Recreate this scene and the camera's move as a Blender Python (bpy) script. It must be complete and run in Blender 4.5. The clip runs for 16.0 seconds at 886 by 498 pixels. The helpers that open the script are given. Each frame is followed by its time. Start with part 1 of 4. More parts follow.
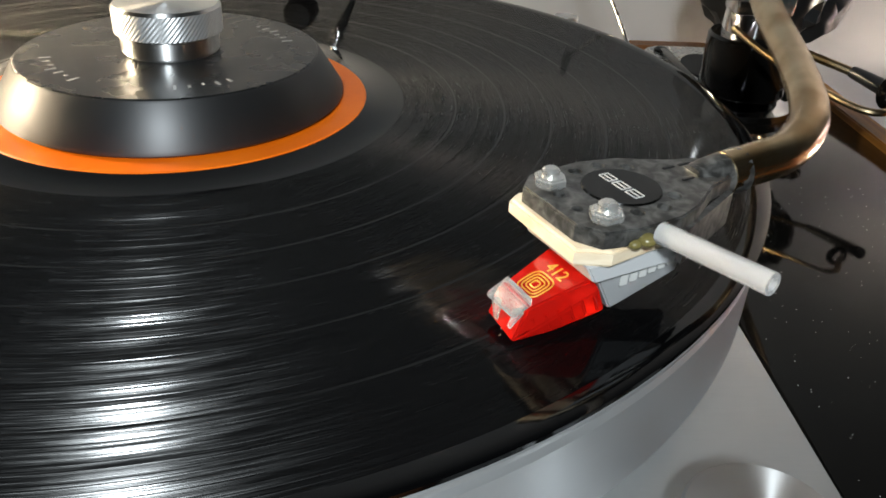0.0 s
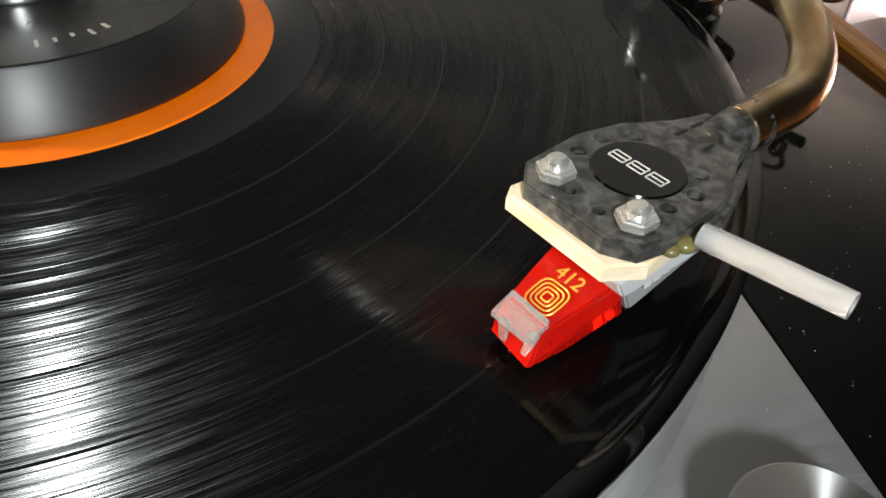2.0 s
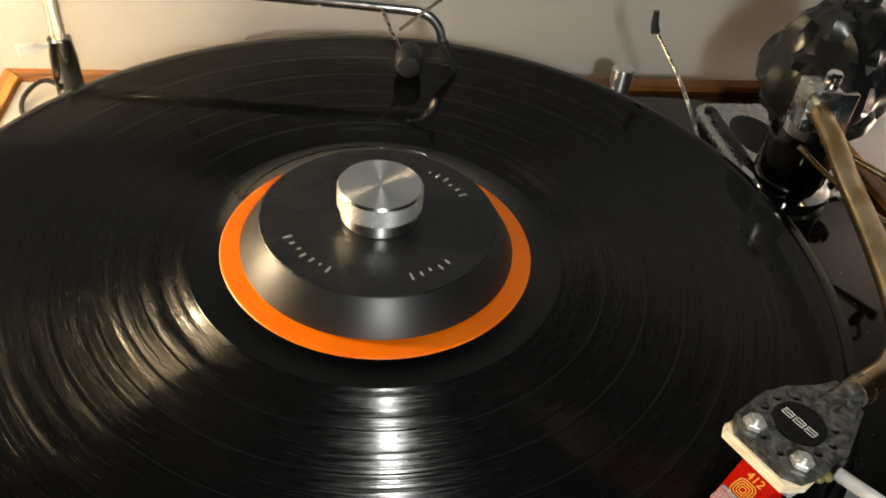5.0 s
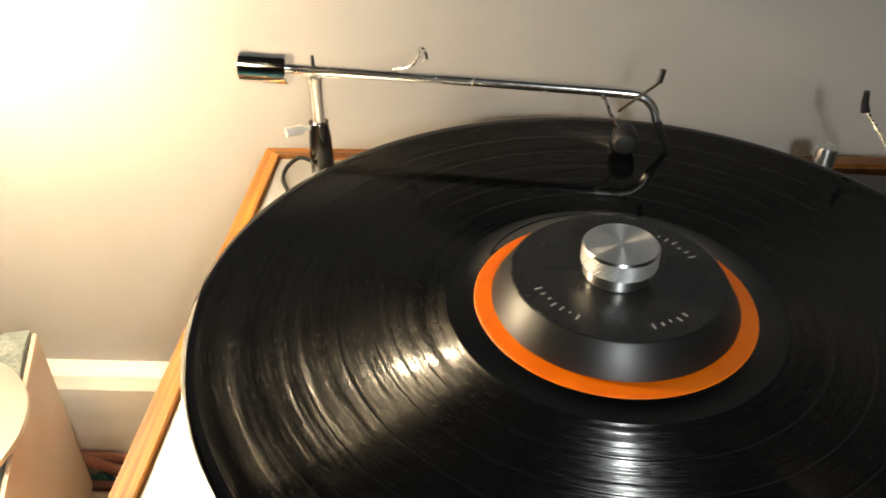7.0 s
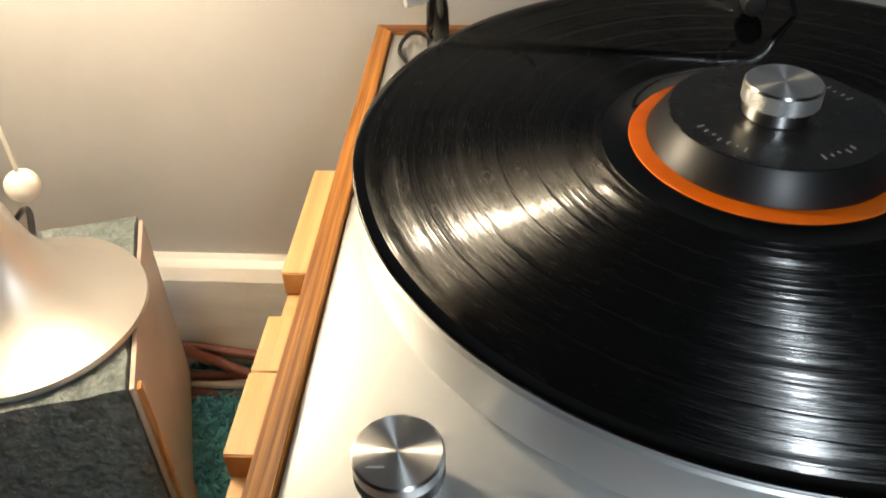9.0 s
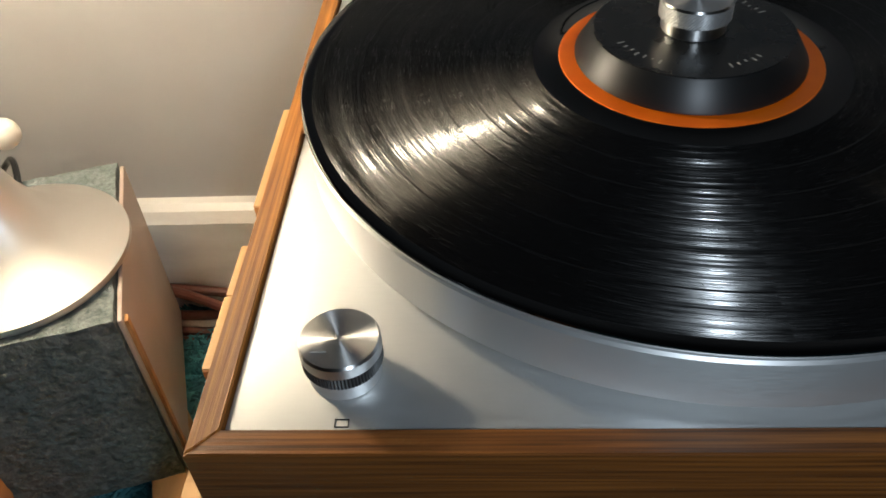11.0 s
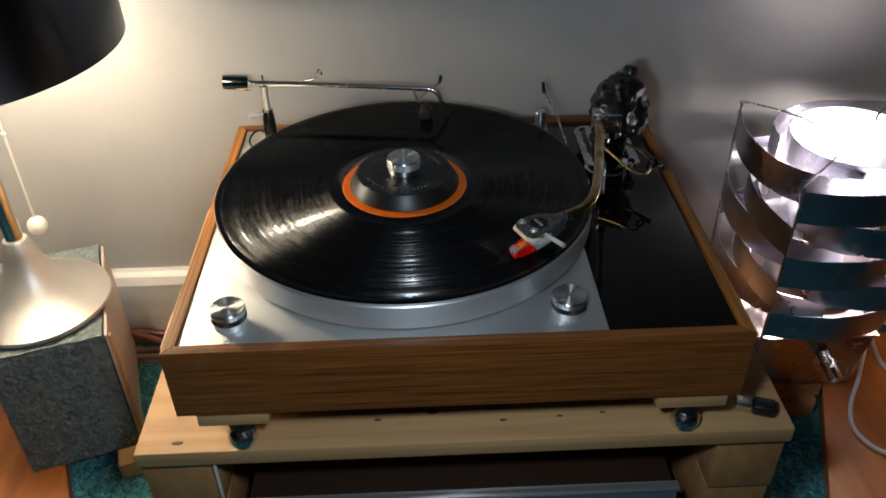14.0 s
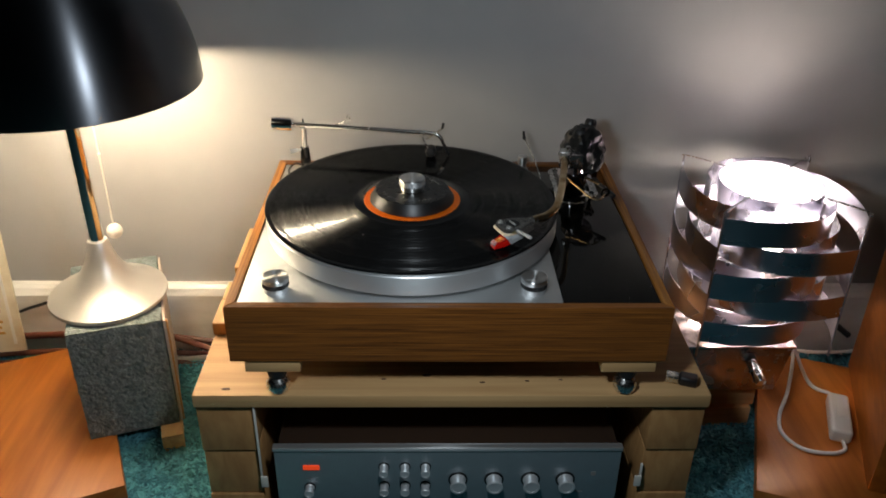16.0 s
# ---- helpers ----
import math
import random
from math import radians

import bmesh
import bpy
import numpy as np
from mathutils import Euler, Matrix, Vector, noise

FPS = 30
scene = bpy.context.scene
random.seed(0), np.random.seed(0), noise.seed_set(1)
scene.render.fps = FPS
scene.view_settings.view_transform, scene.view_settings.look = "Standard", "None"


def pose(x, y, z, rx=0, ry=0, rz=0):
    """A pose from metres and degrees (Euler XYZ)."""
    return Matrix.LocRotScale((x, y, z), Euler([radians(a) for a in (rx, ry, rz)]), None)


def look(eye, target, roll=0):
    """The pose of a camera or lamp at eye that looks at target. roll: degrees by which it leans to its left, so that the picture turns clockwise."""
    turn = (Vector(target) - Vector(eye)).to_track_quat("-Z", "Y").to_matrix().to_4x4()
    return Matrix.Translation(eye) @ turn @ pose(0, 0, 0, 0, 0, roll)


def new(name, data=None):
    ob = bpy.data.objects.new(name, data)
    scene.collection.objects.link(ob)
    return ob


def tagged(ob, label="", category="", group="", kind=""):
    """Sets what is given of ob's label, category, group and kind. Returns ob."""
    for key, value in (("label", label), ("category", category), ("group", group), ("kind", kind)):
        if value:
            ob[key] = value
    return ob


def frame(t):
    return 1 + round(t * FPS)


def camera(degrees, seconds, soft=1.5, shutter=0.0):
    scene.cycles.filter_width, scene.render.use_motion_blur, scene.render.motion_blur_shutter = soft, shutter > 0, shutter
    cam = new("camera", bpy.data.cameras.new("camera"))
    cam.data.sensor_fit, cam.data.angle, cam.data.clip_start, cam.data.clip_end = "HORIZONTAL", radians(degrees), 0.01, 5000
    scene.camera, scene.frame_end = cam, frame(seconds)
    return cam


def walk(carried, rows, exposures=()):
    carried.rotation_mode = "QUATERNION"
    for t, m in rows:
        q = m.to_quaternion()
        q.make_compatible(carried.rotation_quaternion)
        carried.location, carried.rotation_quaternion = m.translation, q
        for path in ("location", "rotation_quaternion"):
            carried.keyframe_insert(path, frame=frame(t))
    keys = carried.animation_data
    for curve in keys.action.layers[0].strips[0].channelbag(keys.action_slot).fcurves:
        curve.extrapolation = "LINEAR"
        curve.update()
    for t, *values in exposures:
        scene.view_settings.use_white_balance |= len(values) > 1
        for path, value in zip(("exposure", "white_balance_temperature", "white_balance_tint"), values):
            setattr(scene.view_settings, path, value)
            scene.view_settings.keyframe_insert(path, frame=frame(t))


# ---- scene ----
cam = camera(57.13, 16.0, soft=1.6, shutter=0.4)
PATH = [
    (0, (0.0588, -0.2097, 0.0774), (0.0875, 0.2200, -0.1766), 2.99),
    (0.5, (0.0593, -0.2023, 0.0725), (0.0960, 0.2226, -0.1885), 2.67),
    (1, (0.0534, -0.1875, 0.0788), (0.1172, 0.2132, -0.2134), 2.76),
    (1.5, (0.0501, -0.1803, 0.0814), (0.1310, 0.2012, -0.2316), 2.72),
    (2, (0.0474, -0.1750, 0.0819), (0.1427, 0.1939, -0.2418), 3.78),
    (2.5, (0.0479, -0.1749, 0.0810), (0.1421, 0.1940, -0.2430), 4.25),
    (3, (0.0504, -0.1742, 0.0879), (0.1422, 0.1973, -0.2339), 3.98),
    (3.5, (0.0467, -0.1787, 0.1051), (0.1231, 0.1849, -0.2295), 2.91),
    (4, (0.0176, -0.1812, 0.1214), (0.0985, 0.1816, -0.2130), 6.11),
    (4.2, (0.0048, -0.1855, 0.1358), (0.0862, 0.1772, -0.1987), 6.67),
    (6.5, (-0.0347, -0.2250, 0.1851), (-0.0204, 0.1842, -0.1018), 1.98),
    (7, (-0.0527, -0.2319, 0.1818), (-0.0677, 0.1784, -0.1036), -0.07),
    (7.5, (-0.0593, -0.2337, 0.1797), (-0.0810, 0.1748, -0.1078), -1.01),
    (8, (-0.0648, -0.2367, 0.1814), (-0.0909, 0.1679, -0.1112), -1.79),
    (8.5, (-0.0868, -0.2493, 0.1713), (-0.1155, 0.1441, -0.1360), -2.02),
    (9, (-0.0997, -0.2596, 0.1573), (-0.1288, 0.1281, -0.1572), -1.49),
    (9.5, (-0.0929, -0.2635, 0.1572), (-0.1342, 0.1008, -0.1827), -4.16),
    (12, (-0.0496, -0.3332, 0.1840), (-0.0659, 0.0440, -0.1438), -2.93),
    (12.5, (-0.0262, -0.3750, 0.2216), (-0.0304, 0.0108, -0.0964), -1.68),
    (13, (-0.0131, -0.4429, 0.2761), (0.0037, -0.0515, -0.0346), 0.07),
    (13.5, (0.0101, -0.5177, 0.3305), (0.0233, -0.1214, 0.0259), -1.22),
    (14, (0.0139, -0.5628, 0.3429), (0.0254, -0.1587, 0.0486), -1.04),
    (14.5, (0.0144, -0.6037, 0.3495), (0.0200, -0.2005, 0.0539), -0.85),
    (15, (0.0163, -0.6567, 0.3548), (0.0231, -0.2451, 0.0711), -0.34),
    (15.5, (0.0174, -0.7112, 0.3570), (0.0356, -0.2894, 0.0892), 1.31),
    (16, (0.0119, -0.7623, 0.3705), (0.0239, -0.3270, 0.1249), 1.00),
]
walk(cam, [(t, look(eye, target, roll)) for t, eye, target, roll in PATH],
     exposures=[(0, 1.6, 7150, 10), (1, 1.85, 7500, 11), (2, 1.7, 7600, 11), (3, 1.4, 8000, 11), (4.2, 1.2, 8400, 11), (6.5, 1.15, 7850, 10), (7.2, 0.8, 7850, 10), (8, 0.5, 7800, 10), (9.5, 0.1, 6600, 10), (12, -0.05, 6500, 9), (14.5, -0.05, 6400, 9), (16, 0.2, 6900, 10)])

# ---- light: two table lamps, a phone light behind the viewer, a dim evening room ----
world = bpy.data.worlds.new("world")
scene.world = world
world.use_nodes = True
world.node_tree.nodes["Background"].inputs["Color"].default_value = (0.6, 0.62, 0.7, 1)
world.node_tree.nodes["Background"].inputs["Strength"].default_value = 0.05


def lamp(name, kind, at, power, colour, size):
    data = bpy.data.lights.new(name, kind)
    data.energy, data.color, data.shadow_soft_size = power, colour, size
    ob = new(name, data)
    ob.location = at
    return ob


lamp("phone_light", "POINT", (0.016, -0.405, 0.245), 3.2, (0.75, 0.88, 1.0), 0.020)


# ---- materials ----
def mat(name, colour, rough=0.5, metal=0.0, **kw):
    m = bpy.data.materials.new(name)
    m.use_nodes = True
    b = m.node_tree.nodes["Principled BSDF"]
    b.inputs["Base Color"].default_value = (*colour, 1)
    b.inputs["Roughness"].default_value = rough
    b.inputs["Metallic"].default_value = metal
    for k, v in kw.items():
        b.inputs[k.replace("_", " ")].default_value = v
    return m


def nodes(m):
    return m.node_tree.nodes, m.node_tree.links, m.node_tree.nodes["Principled BSDF"]


def vary(m, c1, c2, scale, stretch=(1, 1, 1), detail=6, lo=0.35, hi=0.65, dist=0.0):
    """Colour between c1 and c2 by a stretched noise in object space."""
    n, l, b = nodes(m)
    tc, mp, no, cr = n.new("ShaderNodeTexCoord"), n.new("ShaderNodeMapping"), n.new("ShaderNodeTexNoise"), n.new("ShaderNodeValToRGB")
    mp.inputs["Scale"].default_value = stretch
    no.inputs["Scale"].default_value, no.inputs["Detail"].default_value, no.inputs["Distortion"].default_value = scale, detail, dist
    cr.color_ramp.elements[0].position, cr.color_ramp.elements[1].position = lo, hi
    cr.color_ramp.elements[0].color, cr.color_ramp.elements[1].color = (*c1, 1), (*c2, 1)
    l.new(tc.outputs["Object"], mp.inputs["Vector"])
    l.new(mp.outputs["Vector"], no.inputs["Vector"])
    l.new(no.outputs["Fac"], cr.inputs["Fac"])
    l.new(cr.outputs["Color"], b.inputs["Base Color"])
    return m


def bumpy(m, scale, strength, distance, stretch=(1, 1, 1), detail=5):
    n, l, b = nodes(m)
    tc, mp, no, bu = n.new("ShaderNodeTexCoord"), n.new("ShaderNodeMapping"), n.new("ShaderNodeTexNoise"), n.new("ShaderNodeBump")
    mp.inputs["Scale"].default_value = stretch
    no.inputs["Scale"].default_value, no.inputs["Detail"].default_value = scale, detail
    bu.inputs["Strength"].default_value, bu.inputs["Distance"].default_value = strength, distance
    l.new(tc.outputs["Object"], mp.inputs["Vector"])
    l.new(mp.outputs["Vector"], no.inputs["Vector"])
    l.new(no.outputs["Fac"], bu.inputs["Height"])
    l.new(bu.outputs["Normal"], b.inputs["Normal"])
    return m


def rough_vary(m, scale, lo, hi, stretch=(1, 1, 1)):
    n, l, b = nodes(m)
    tc, mp, no, mr = n.new("ShaderNodeTexCoord"), n.new("ShaderNodeMapping"), n.new("ShaderNodeTexNoise"), n.new("ShaderNodeMapRange")
    mp.inputs["Scale"].default_value = stretch
    no.inputs["Scale"].default_value, no.inputs["Detail"].default_value = scale, 6
    mr.inputs["From Min"].default_value, mr.inputs["From Max"].default_value = 0.3, 0.7
    mr.inputs["To Min"].default_value, mr.inputs["To Max"].default_value = lo, hi
    l.new(tc.outputs["Object"], mp.inputs["Vector"])
    l.new(mp.outputs["Vector"], no.inputs["Vector"])
    l.new(no.outputs["Fac"], mr.inputs["Value"])
    l.new(mr.outputs["Result"], b.inputs["Roughness"])
    return m


def turned(m, amount=0.95, rotation=0.25):
    """A surface turned on a lathe: its gloss spreads across the circular scratches."""
    n, l, b = nodes(m)
    t = n.new("ShaderNodeTangent")
    t.direction_type, t.axis = "RADIAL", "Z"
    b.inputs["Anisotropic"].default_value, b.inputs["Anisotropic Rotation"].default_value = amount, rotation
    l.new(t.outputs["Tangent"], b.inputs["Tangent"])
    return m


def vinyl_grooves():
    """The walls of the record's groove: black, their gloss uneven from turn to turn and along each turn."""
    m = mat("vinyl_grooves", (0.0012, 0.0012, 0.0014), 0.2, 0.0, IOR=1.55)
    n, l, b = nodes(m)
    tc, sep, at = n.new("ShaderNodeTexCoord"), n.new("ShaderNodeSeparateXYZ"), n.new("ShaderNodeMath")
    geo, com, no, mr = n.new("ShaderNodeNewGeometry"), n.new("ShaderNodeCombineXYZ"), n.new("ShaderNodeTexNoise"), n.new("ShaderNodeMapRange")
    at.operation = "ARCTAN2"
    l.new(tc.outputs["Object"], sep.inputs[0])
    l.new(sep.outputs["X"], at.inputs[0])
    l.new(sep.outputs["Y"], at.inputs[1])
    l.new(at.outputs[0], com.inputs["X"])
    l.new(geo.outputs["Random Per Island"], com.inputs["Y"])
    mp = n.new("ShaderNodeMapping")
    mp.inputs["Scale"].default_value = (9, 40, 1)
    l.new(com.outputs[0], mp.inputs["Vector"])
    no.inputs["Scale"].default_value, no.inputs["Detail"].default_value = 1.0, 5
    l.new(mp.outputs["Vector"], no.inputs["Vector"])
    mr.inputs["From Min"].default_value, mr.inputs["From Max"].default_value = 0.3, 0.7
    mr.inputs["To Min"].default_value, mr.inputs["To Max"].default_value = 0.09, 0.30
    l.new(no.outputs["Fac"], mr.inputs["Value"])
    l.new(mr.outputs["Result"], b.inputs["Roughness"])
    return m


def wood(name, c1, c2, stretch, rough=0.4, coat=0.15, scale=14.0):
    m = mat(name, c1, rough, 0.0, Coat_Weight=coat, Coat_Roughness=0.25)
    vary(m, c1, c2, scale, stretch, 8, 0.32, 0.68, 0.6)
    return bumpy(m, scale * 3, 0.25, 0.0006, stretch)


M = {}
M["grooves"] = vinyl_grooves()
M["vinyl"] = mat("smooth_vinyl", (0.0015, 0.0015, 0.0017), 0.07, 0.0, IOR=1.45)
M["label"] = vary(mat("orange_label", (0.95, 0.17, 0.005), 0.42), (0.9, 0.15, 0.004), (1.0, 0.19, 0.006), 60)
M["clamp_top"] = rough_vary(mat("black_anodised", (0.012, 0.012, 0.012), 0.28), 90, 0.25, 0.31)
M["clamp_side"] = turned(mat("dark_turned_metal", (0.10, 0.10, 0.102), 0.50, 0.9), 0.75)
M["alu_turned"] = rough_vary(turned(mat("turned_aluminium", (0.82, 0.82, 0.82), 0.34, 1.0), 0.9), 300, 0.28, 0.4, (1, 1, 30))
M["alu_knob"] = turned(mat("spun_aluminium", (0.84, 0.84, 0.84), 0.36, 1.0), 0.95)
M["platter"] = rough_vary(turned(mat("platter_aluminium", (0.80, 0.81, 0.82), 0.42, 0.82), 0.7), 250, 0.40, 0.50, (1, 1, 20))
M["plate"] = bumpy(rough_vary(mat("satin_aluminium", (0.66, 0.67, 0.67), 0.46, 0.9), 120, 0.40, 0.52, (1, 12, 1)), 400, 0.05, 0.0003, (1, 14, 1))
M["chrome"] = mat("chrome", (0.86, 0.86, 0.86), 0.10, 1.0)
M["chrome_satin"] = rough_vary(mat("worn_chrome", (0.88, 0.87, 0.85), 0.2, 1.0), 200, 0.16, 0.28)
M["steel"] = rough_vary(mat("steel", (0.66, 0.65, 0.63), 0.25, 1.0), 400, 0.15, 0.35)
M["gold_tube"] = vary(mat("tarnished_tube", (0.60, 0.42, 0.22), 0.27, 1.0), (0.42, 0.27, 0.12), (0.70, 0.56, 0.36), 90, (1, 1, 1), 7)
M["shell"] = bumpy(vary(mat("worn_grey_shell", (0.10, 0.10, 0.10), 0.42, 0.35, Coat_Weight=0.4, Coat_Roughness=0.2), (0.030, 0.029, 0.027), (0.20, 0.195, 0.185), 520, (1, 1, 1), 14, 0.38, 0.84, 0.5), 1500, 0.10, 0.0002)
M["zinc"] = rough_vary(mat("bright_zinc_plate", (0.78, 0.77, 0.74), 0.28, 0.8), 200, 0.22, 0.32)
M["black_gloss"] = rough_vary(mat("black_gloss", (0.003, 0.0028, 0.0026), 0.10), 60, 0.05, 0.12)
M["cover"] = mat("black_vinyl_cover", (0.010, 0.010, 0.010), 0.30)
M["board"] = rough_vary(mat("dusty_black_board", (0.003, 0.0026, 0.0022), 0.07, 0.0, IOR=1.42), 500, 0.04, 0.09)
M["black_plastic"] = mat("black_plastic", (0.012, 0.012, 0.013), 0.33)
M["black_matt"] = mat("black_matt", (0.010, 0.010, 0.011), 0.6)
M["red"] = mat("red_translucent", (0.85, 0.016, 0.010), 0.10, 0.0, Transmission_Weight=0.55, IOR=1.45)
M["clear"] = mat("clear_plastic", (1.0, 0.98, 0.98), 0.03, 0.0, Transmission_Weight=0.85, IOR=1.5)
M["gold_print"] = mat("gold_print", (0.75, 0.42, 0.06), 0.35, 0.2)
M["white_print"] = mat("pale_print", (0.62, 0.62, 0.60), 0.5)
M["grey_print"] = mat("engraved_print", (0.30, 0.30, 0.29), 0.5)
M["grey_body"] = mat("pale_grey_plastic", (0.42, 0.43, 0.44), 0.35)
M["mount"] = mat("light_grey_plastic", (0.55, 0.56, 0.57), 0.35)
M["balsa"] = bumpy(vary(mat("balsa_spacer", (0.78, 0.58, 0.38), 0.75), (0.78, 0.60, 0.40), (0.88, 0.75, 0.56), 160, (1, 1, 3)), 600, 0.4, 0.0004)
M["glue"] = mat("old_glue", (0.22, 0.18, 0.06), 0.3, 0.0, Transmission_Weight=0.3)
M["tubing"] = mat("milky_plastic_tube", (0.95, 0.94, 0.94), 0.10, 0.0, Transmission_Weight=0.72, IOR=1.38)
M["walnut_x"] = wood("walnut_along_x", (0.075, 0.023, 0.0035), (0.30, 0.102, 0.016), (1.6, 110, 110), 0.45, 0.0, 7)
# side planks: same walnut, warm lamplight put into a lighter, more golden colour
M["walnut_y_lamplit"] = wood("walnut_along_y_lamplit", (0.19, 0.062, 0.008), (0.52, 0.205, 0.034), (95, 1.6, 95), 0.45, 0.0, 7)
M["pine_x"] = wood("pine_along_x", (0.54, 0.30, 0.125), (0.67, 0.41, 0.185), (0.9, 22, 22), 0.6, 0.0, 5)
M["pine_y"] = wood("pine_along_y", (0.50, 0.29, 0.12), (0.64, 0.41, 0.19), (26, 0.7, 26), 0.6, 0.03, 5)
M["pine_z"] = wood("pine_end", (0.42, 0.20, 0.070), (0.56, 0.30, 0.115), (16, 16, 5), 0.65, 0.02, 6)
M["teak"] = wood("teak_board", (0.37, 0.105, 0.014), (0.52, 0.165, 0.025), (14, 1.2, 14), 0.42, 0.0, 5)
M["knot"] = mat("wood_knot", (0.10, 0.045, 0.018), 0.6)
M["wall"] = bumpy(vary(mat("grey_wall_paint", (0.40, 0.39, 0.385), 0.75), (0.37, 0.36, 0.355), (0.43, 0.42, 0.41), 5, (1, 1, 1), 8), 45, 0.12, 0.004, (1, 1, 0.4))
M["skirting"] = bumpy(vary(mat("white_gloss_paint", (0.74, 0.72, 0.69), 0.3), (0.76, 0.73, 0.69), (0.88, 0.86, 0.83), 22, (0.6, 1, 2), 9), 40, 0.35, 0.004, (0.5, 1, 1.5))
# ceiling and room walls out of view: dark colour keeps bounce and reflections low
M["ceiling"] = vary(mat("unseen_ceiling_dimmed", (0.10, 0.095, 0.09), 0.85), (0.09, 0.085, 0.08), (0.115, 0.11, 0.10), 3)
M["room_wall"] = vary(mat("unseen_wall_dimmed", (0.16, 0.15, 0.14), 0.8), (0.09, 0.085, 0.08), (0.12, 0.11, 0.105), 4)
M["carpet_base"] = bumpy(vary(mat("teal_carpet_base", (0.012, 0.075, 0.085), 0.95), (0.010, 0.065, 0.082), (0.045, 0.19, 0.225), 90), 200, 0.8, 0.004)
M["carpet"] = mat("teal_carpet_pile", (0.035, 0.19, 0.21), 0.85)
M["stone"] = bumpy(vary(mat("grey_green_textured_cover", (0.17, 0.20, 0.20), 0.7), (0.10, 0.125, 0.125), (0.25, 0.29, 0.285), 140, (1, 1, 1), 9, 0.3, 0.7, 1.0), 210, 1.0, 0.004, (1, 1, 1), 3)
M["beige"] = bumpy(vary(mat("beige_side_panel", (0.52, 0.42, 0.36), 0.5), (0.48, 0.38, 0.32), (0.56, 0.46, 0.40), 12), 60, 0.1, 0.001)
M["lamp_base"] = rough_vary(mat("champagne_satin_metal", (0.68, 0.65, 0.62), 0.40, 0.75), 60, 0.34, 0.46)
M["shade_out"] = rough_vary(turned(mat("black_spun_shade", (0.15, 0.155, 0.17), 0.34, 1.0), 0.9), 300, 0.28, 0.4, (1, 1, 25))
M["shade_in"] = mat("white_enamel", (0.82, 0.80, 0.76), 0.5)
M["cream"] = mat("cream_plastic", (0.80, 0.76, 0.68), 0.35)
M["strip"] = rough_vary(mat("brushed_aluminium_strip", (0.54, 0.53, 0.59), 0.27, 1.0), 8, 0.26, 0.29)
M["mirror_base"] = rough_vary(mat("polished_copper_base", (0.62, 0.50, 0.45), 0.16, 1.0), 60, 0.1, 0.22)
M["pedestal"] = rough_vary(mat("dark_bronze_pedestal", (0.36, 0.31, 0.29), 0.24, 1.0), 60, 0.18, 0.32)
M["cable_white"] = mat("white_flex", (0.76, 0.74, 0.70), 0.4)
M["cable_brown"] = mat("brown_cable", (0.15, 0.045, 0.028), 0.4)
M["amp_panel"] = rough_vary(mat("blue_grey_brushed_panel", (0.38, 0.44, 0.47), 0.36, 0.65), 250, 0.26, 0.38, (1, 1, 20))
M["amp_top"] = rough_vary(mat("dark_brown_metal_cover", (0.16, 0.095, 0.065), 0.2, 0.75), 120, 0.14, 0.24, (20, 1, 1))
M["amp_knob"] = mat("amp_knob_aluminium", (0.80, 0.81, 0.82), 0.38, 0.5)
M["paper"] = vary(mat("cream_paper", (0.72, 0.64, 0.46), 0.6), (0.66, 0.56, 0.38), (0.78, 0.71, 0.54), 30)
M["blue_ink"] = mat("blue_ink", (0.03, 0.19, 0.48), 0.6)
M["ochre_ink"] = mat("ochre_ink", (0.55, 0.27, 0.03), 0.6)
for key, colour, power in (("glow_warm", (1.0, 0.86, 0.65), 235), ("glow_white", (1.0, 0.90, 0.82), 62), ("glow_red", (1.0, 0.08, 0.02), 0.38)):
    M[key] = mat(key, colour, 0.4)
    M[key].node_tree.nodes["Principled BSDF"].inputs["Emission Color"].default_value = (*colour, 1)
    M[key].node_tree.nodes["Principled BSDF"].inputs["Emission Strength"].default_value = power

# ---- building helpers ----
WORLD = {}


def thing(name, at, label, category, group="", kind=""):
    ob = new(name)
    ob.empty_display_size = 0.02
    ob.location = at
    WORLD[ob.name] = Matrix.Translation(at)
    return tagged(ob, label, category, group, kind)


def part(name, bm, material, parent=None, label="", smooth=True, category="", kind=""):
    """Links a bmesh, built in world places, as one mesh object under its parent."""
    me = bpy.data.meshes.new(name)
    bmesh.ops.recalc_face_normals(bm, faces=bm.faces)
    bm.to_mesh(me)
    bm.free()
    for m in material if isinstance(material, (list, tuple)) else [material]:
        me.materials.append(m)
    ob = new(name, me)
    if smooth:
        me.polygons.foreach_set("use_smooth", [True] * len(me.polygons))
        me.set_sharp_from_angle(angle=radians(35))
    WORLD[ob.name] = Matrix.Identity(4)
    if parent is not None:
        ob.parent = parent
        ob.matrix_parent_inverse = WORLD[parent.name].inverted()
    return tagged(ob, label, category, "", kind)


def box(x0, x1, y0, y1, z0, z1, bevel=0.001, m=None, segs=2):
    bm = bmesh.new()
    bmesh.ops.create_cube(bm, size=1)
    bmesh.ops.transform(bm, matrix=Matrix.LocRotScale(((x0 + x1) / 2, (y0 + y1) / 2, (z0 + z1) / 2), None, (x1 - x0, y1 - y0, z1 - z0)), verts=bm.verts)
    if bevel:
        bmesh.ops.bevel(bm, geom=bm.edges[:], offset=bevel, segments=segs, affect="EDGES", profile=0.5)
    if m is not None:
        bmesh.ops.transform(bm, matrix=m, verts=bm.verts)
    return bm


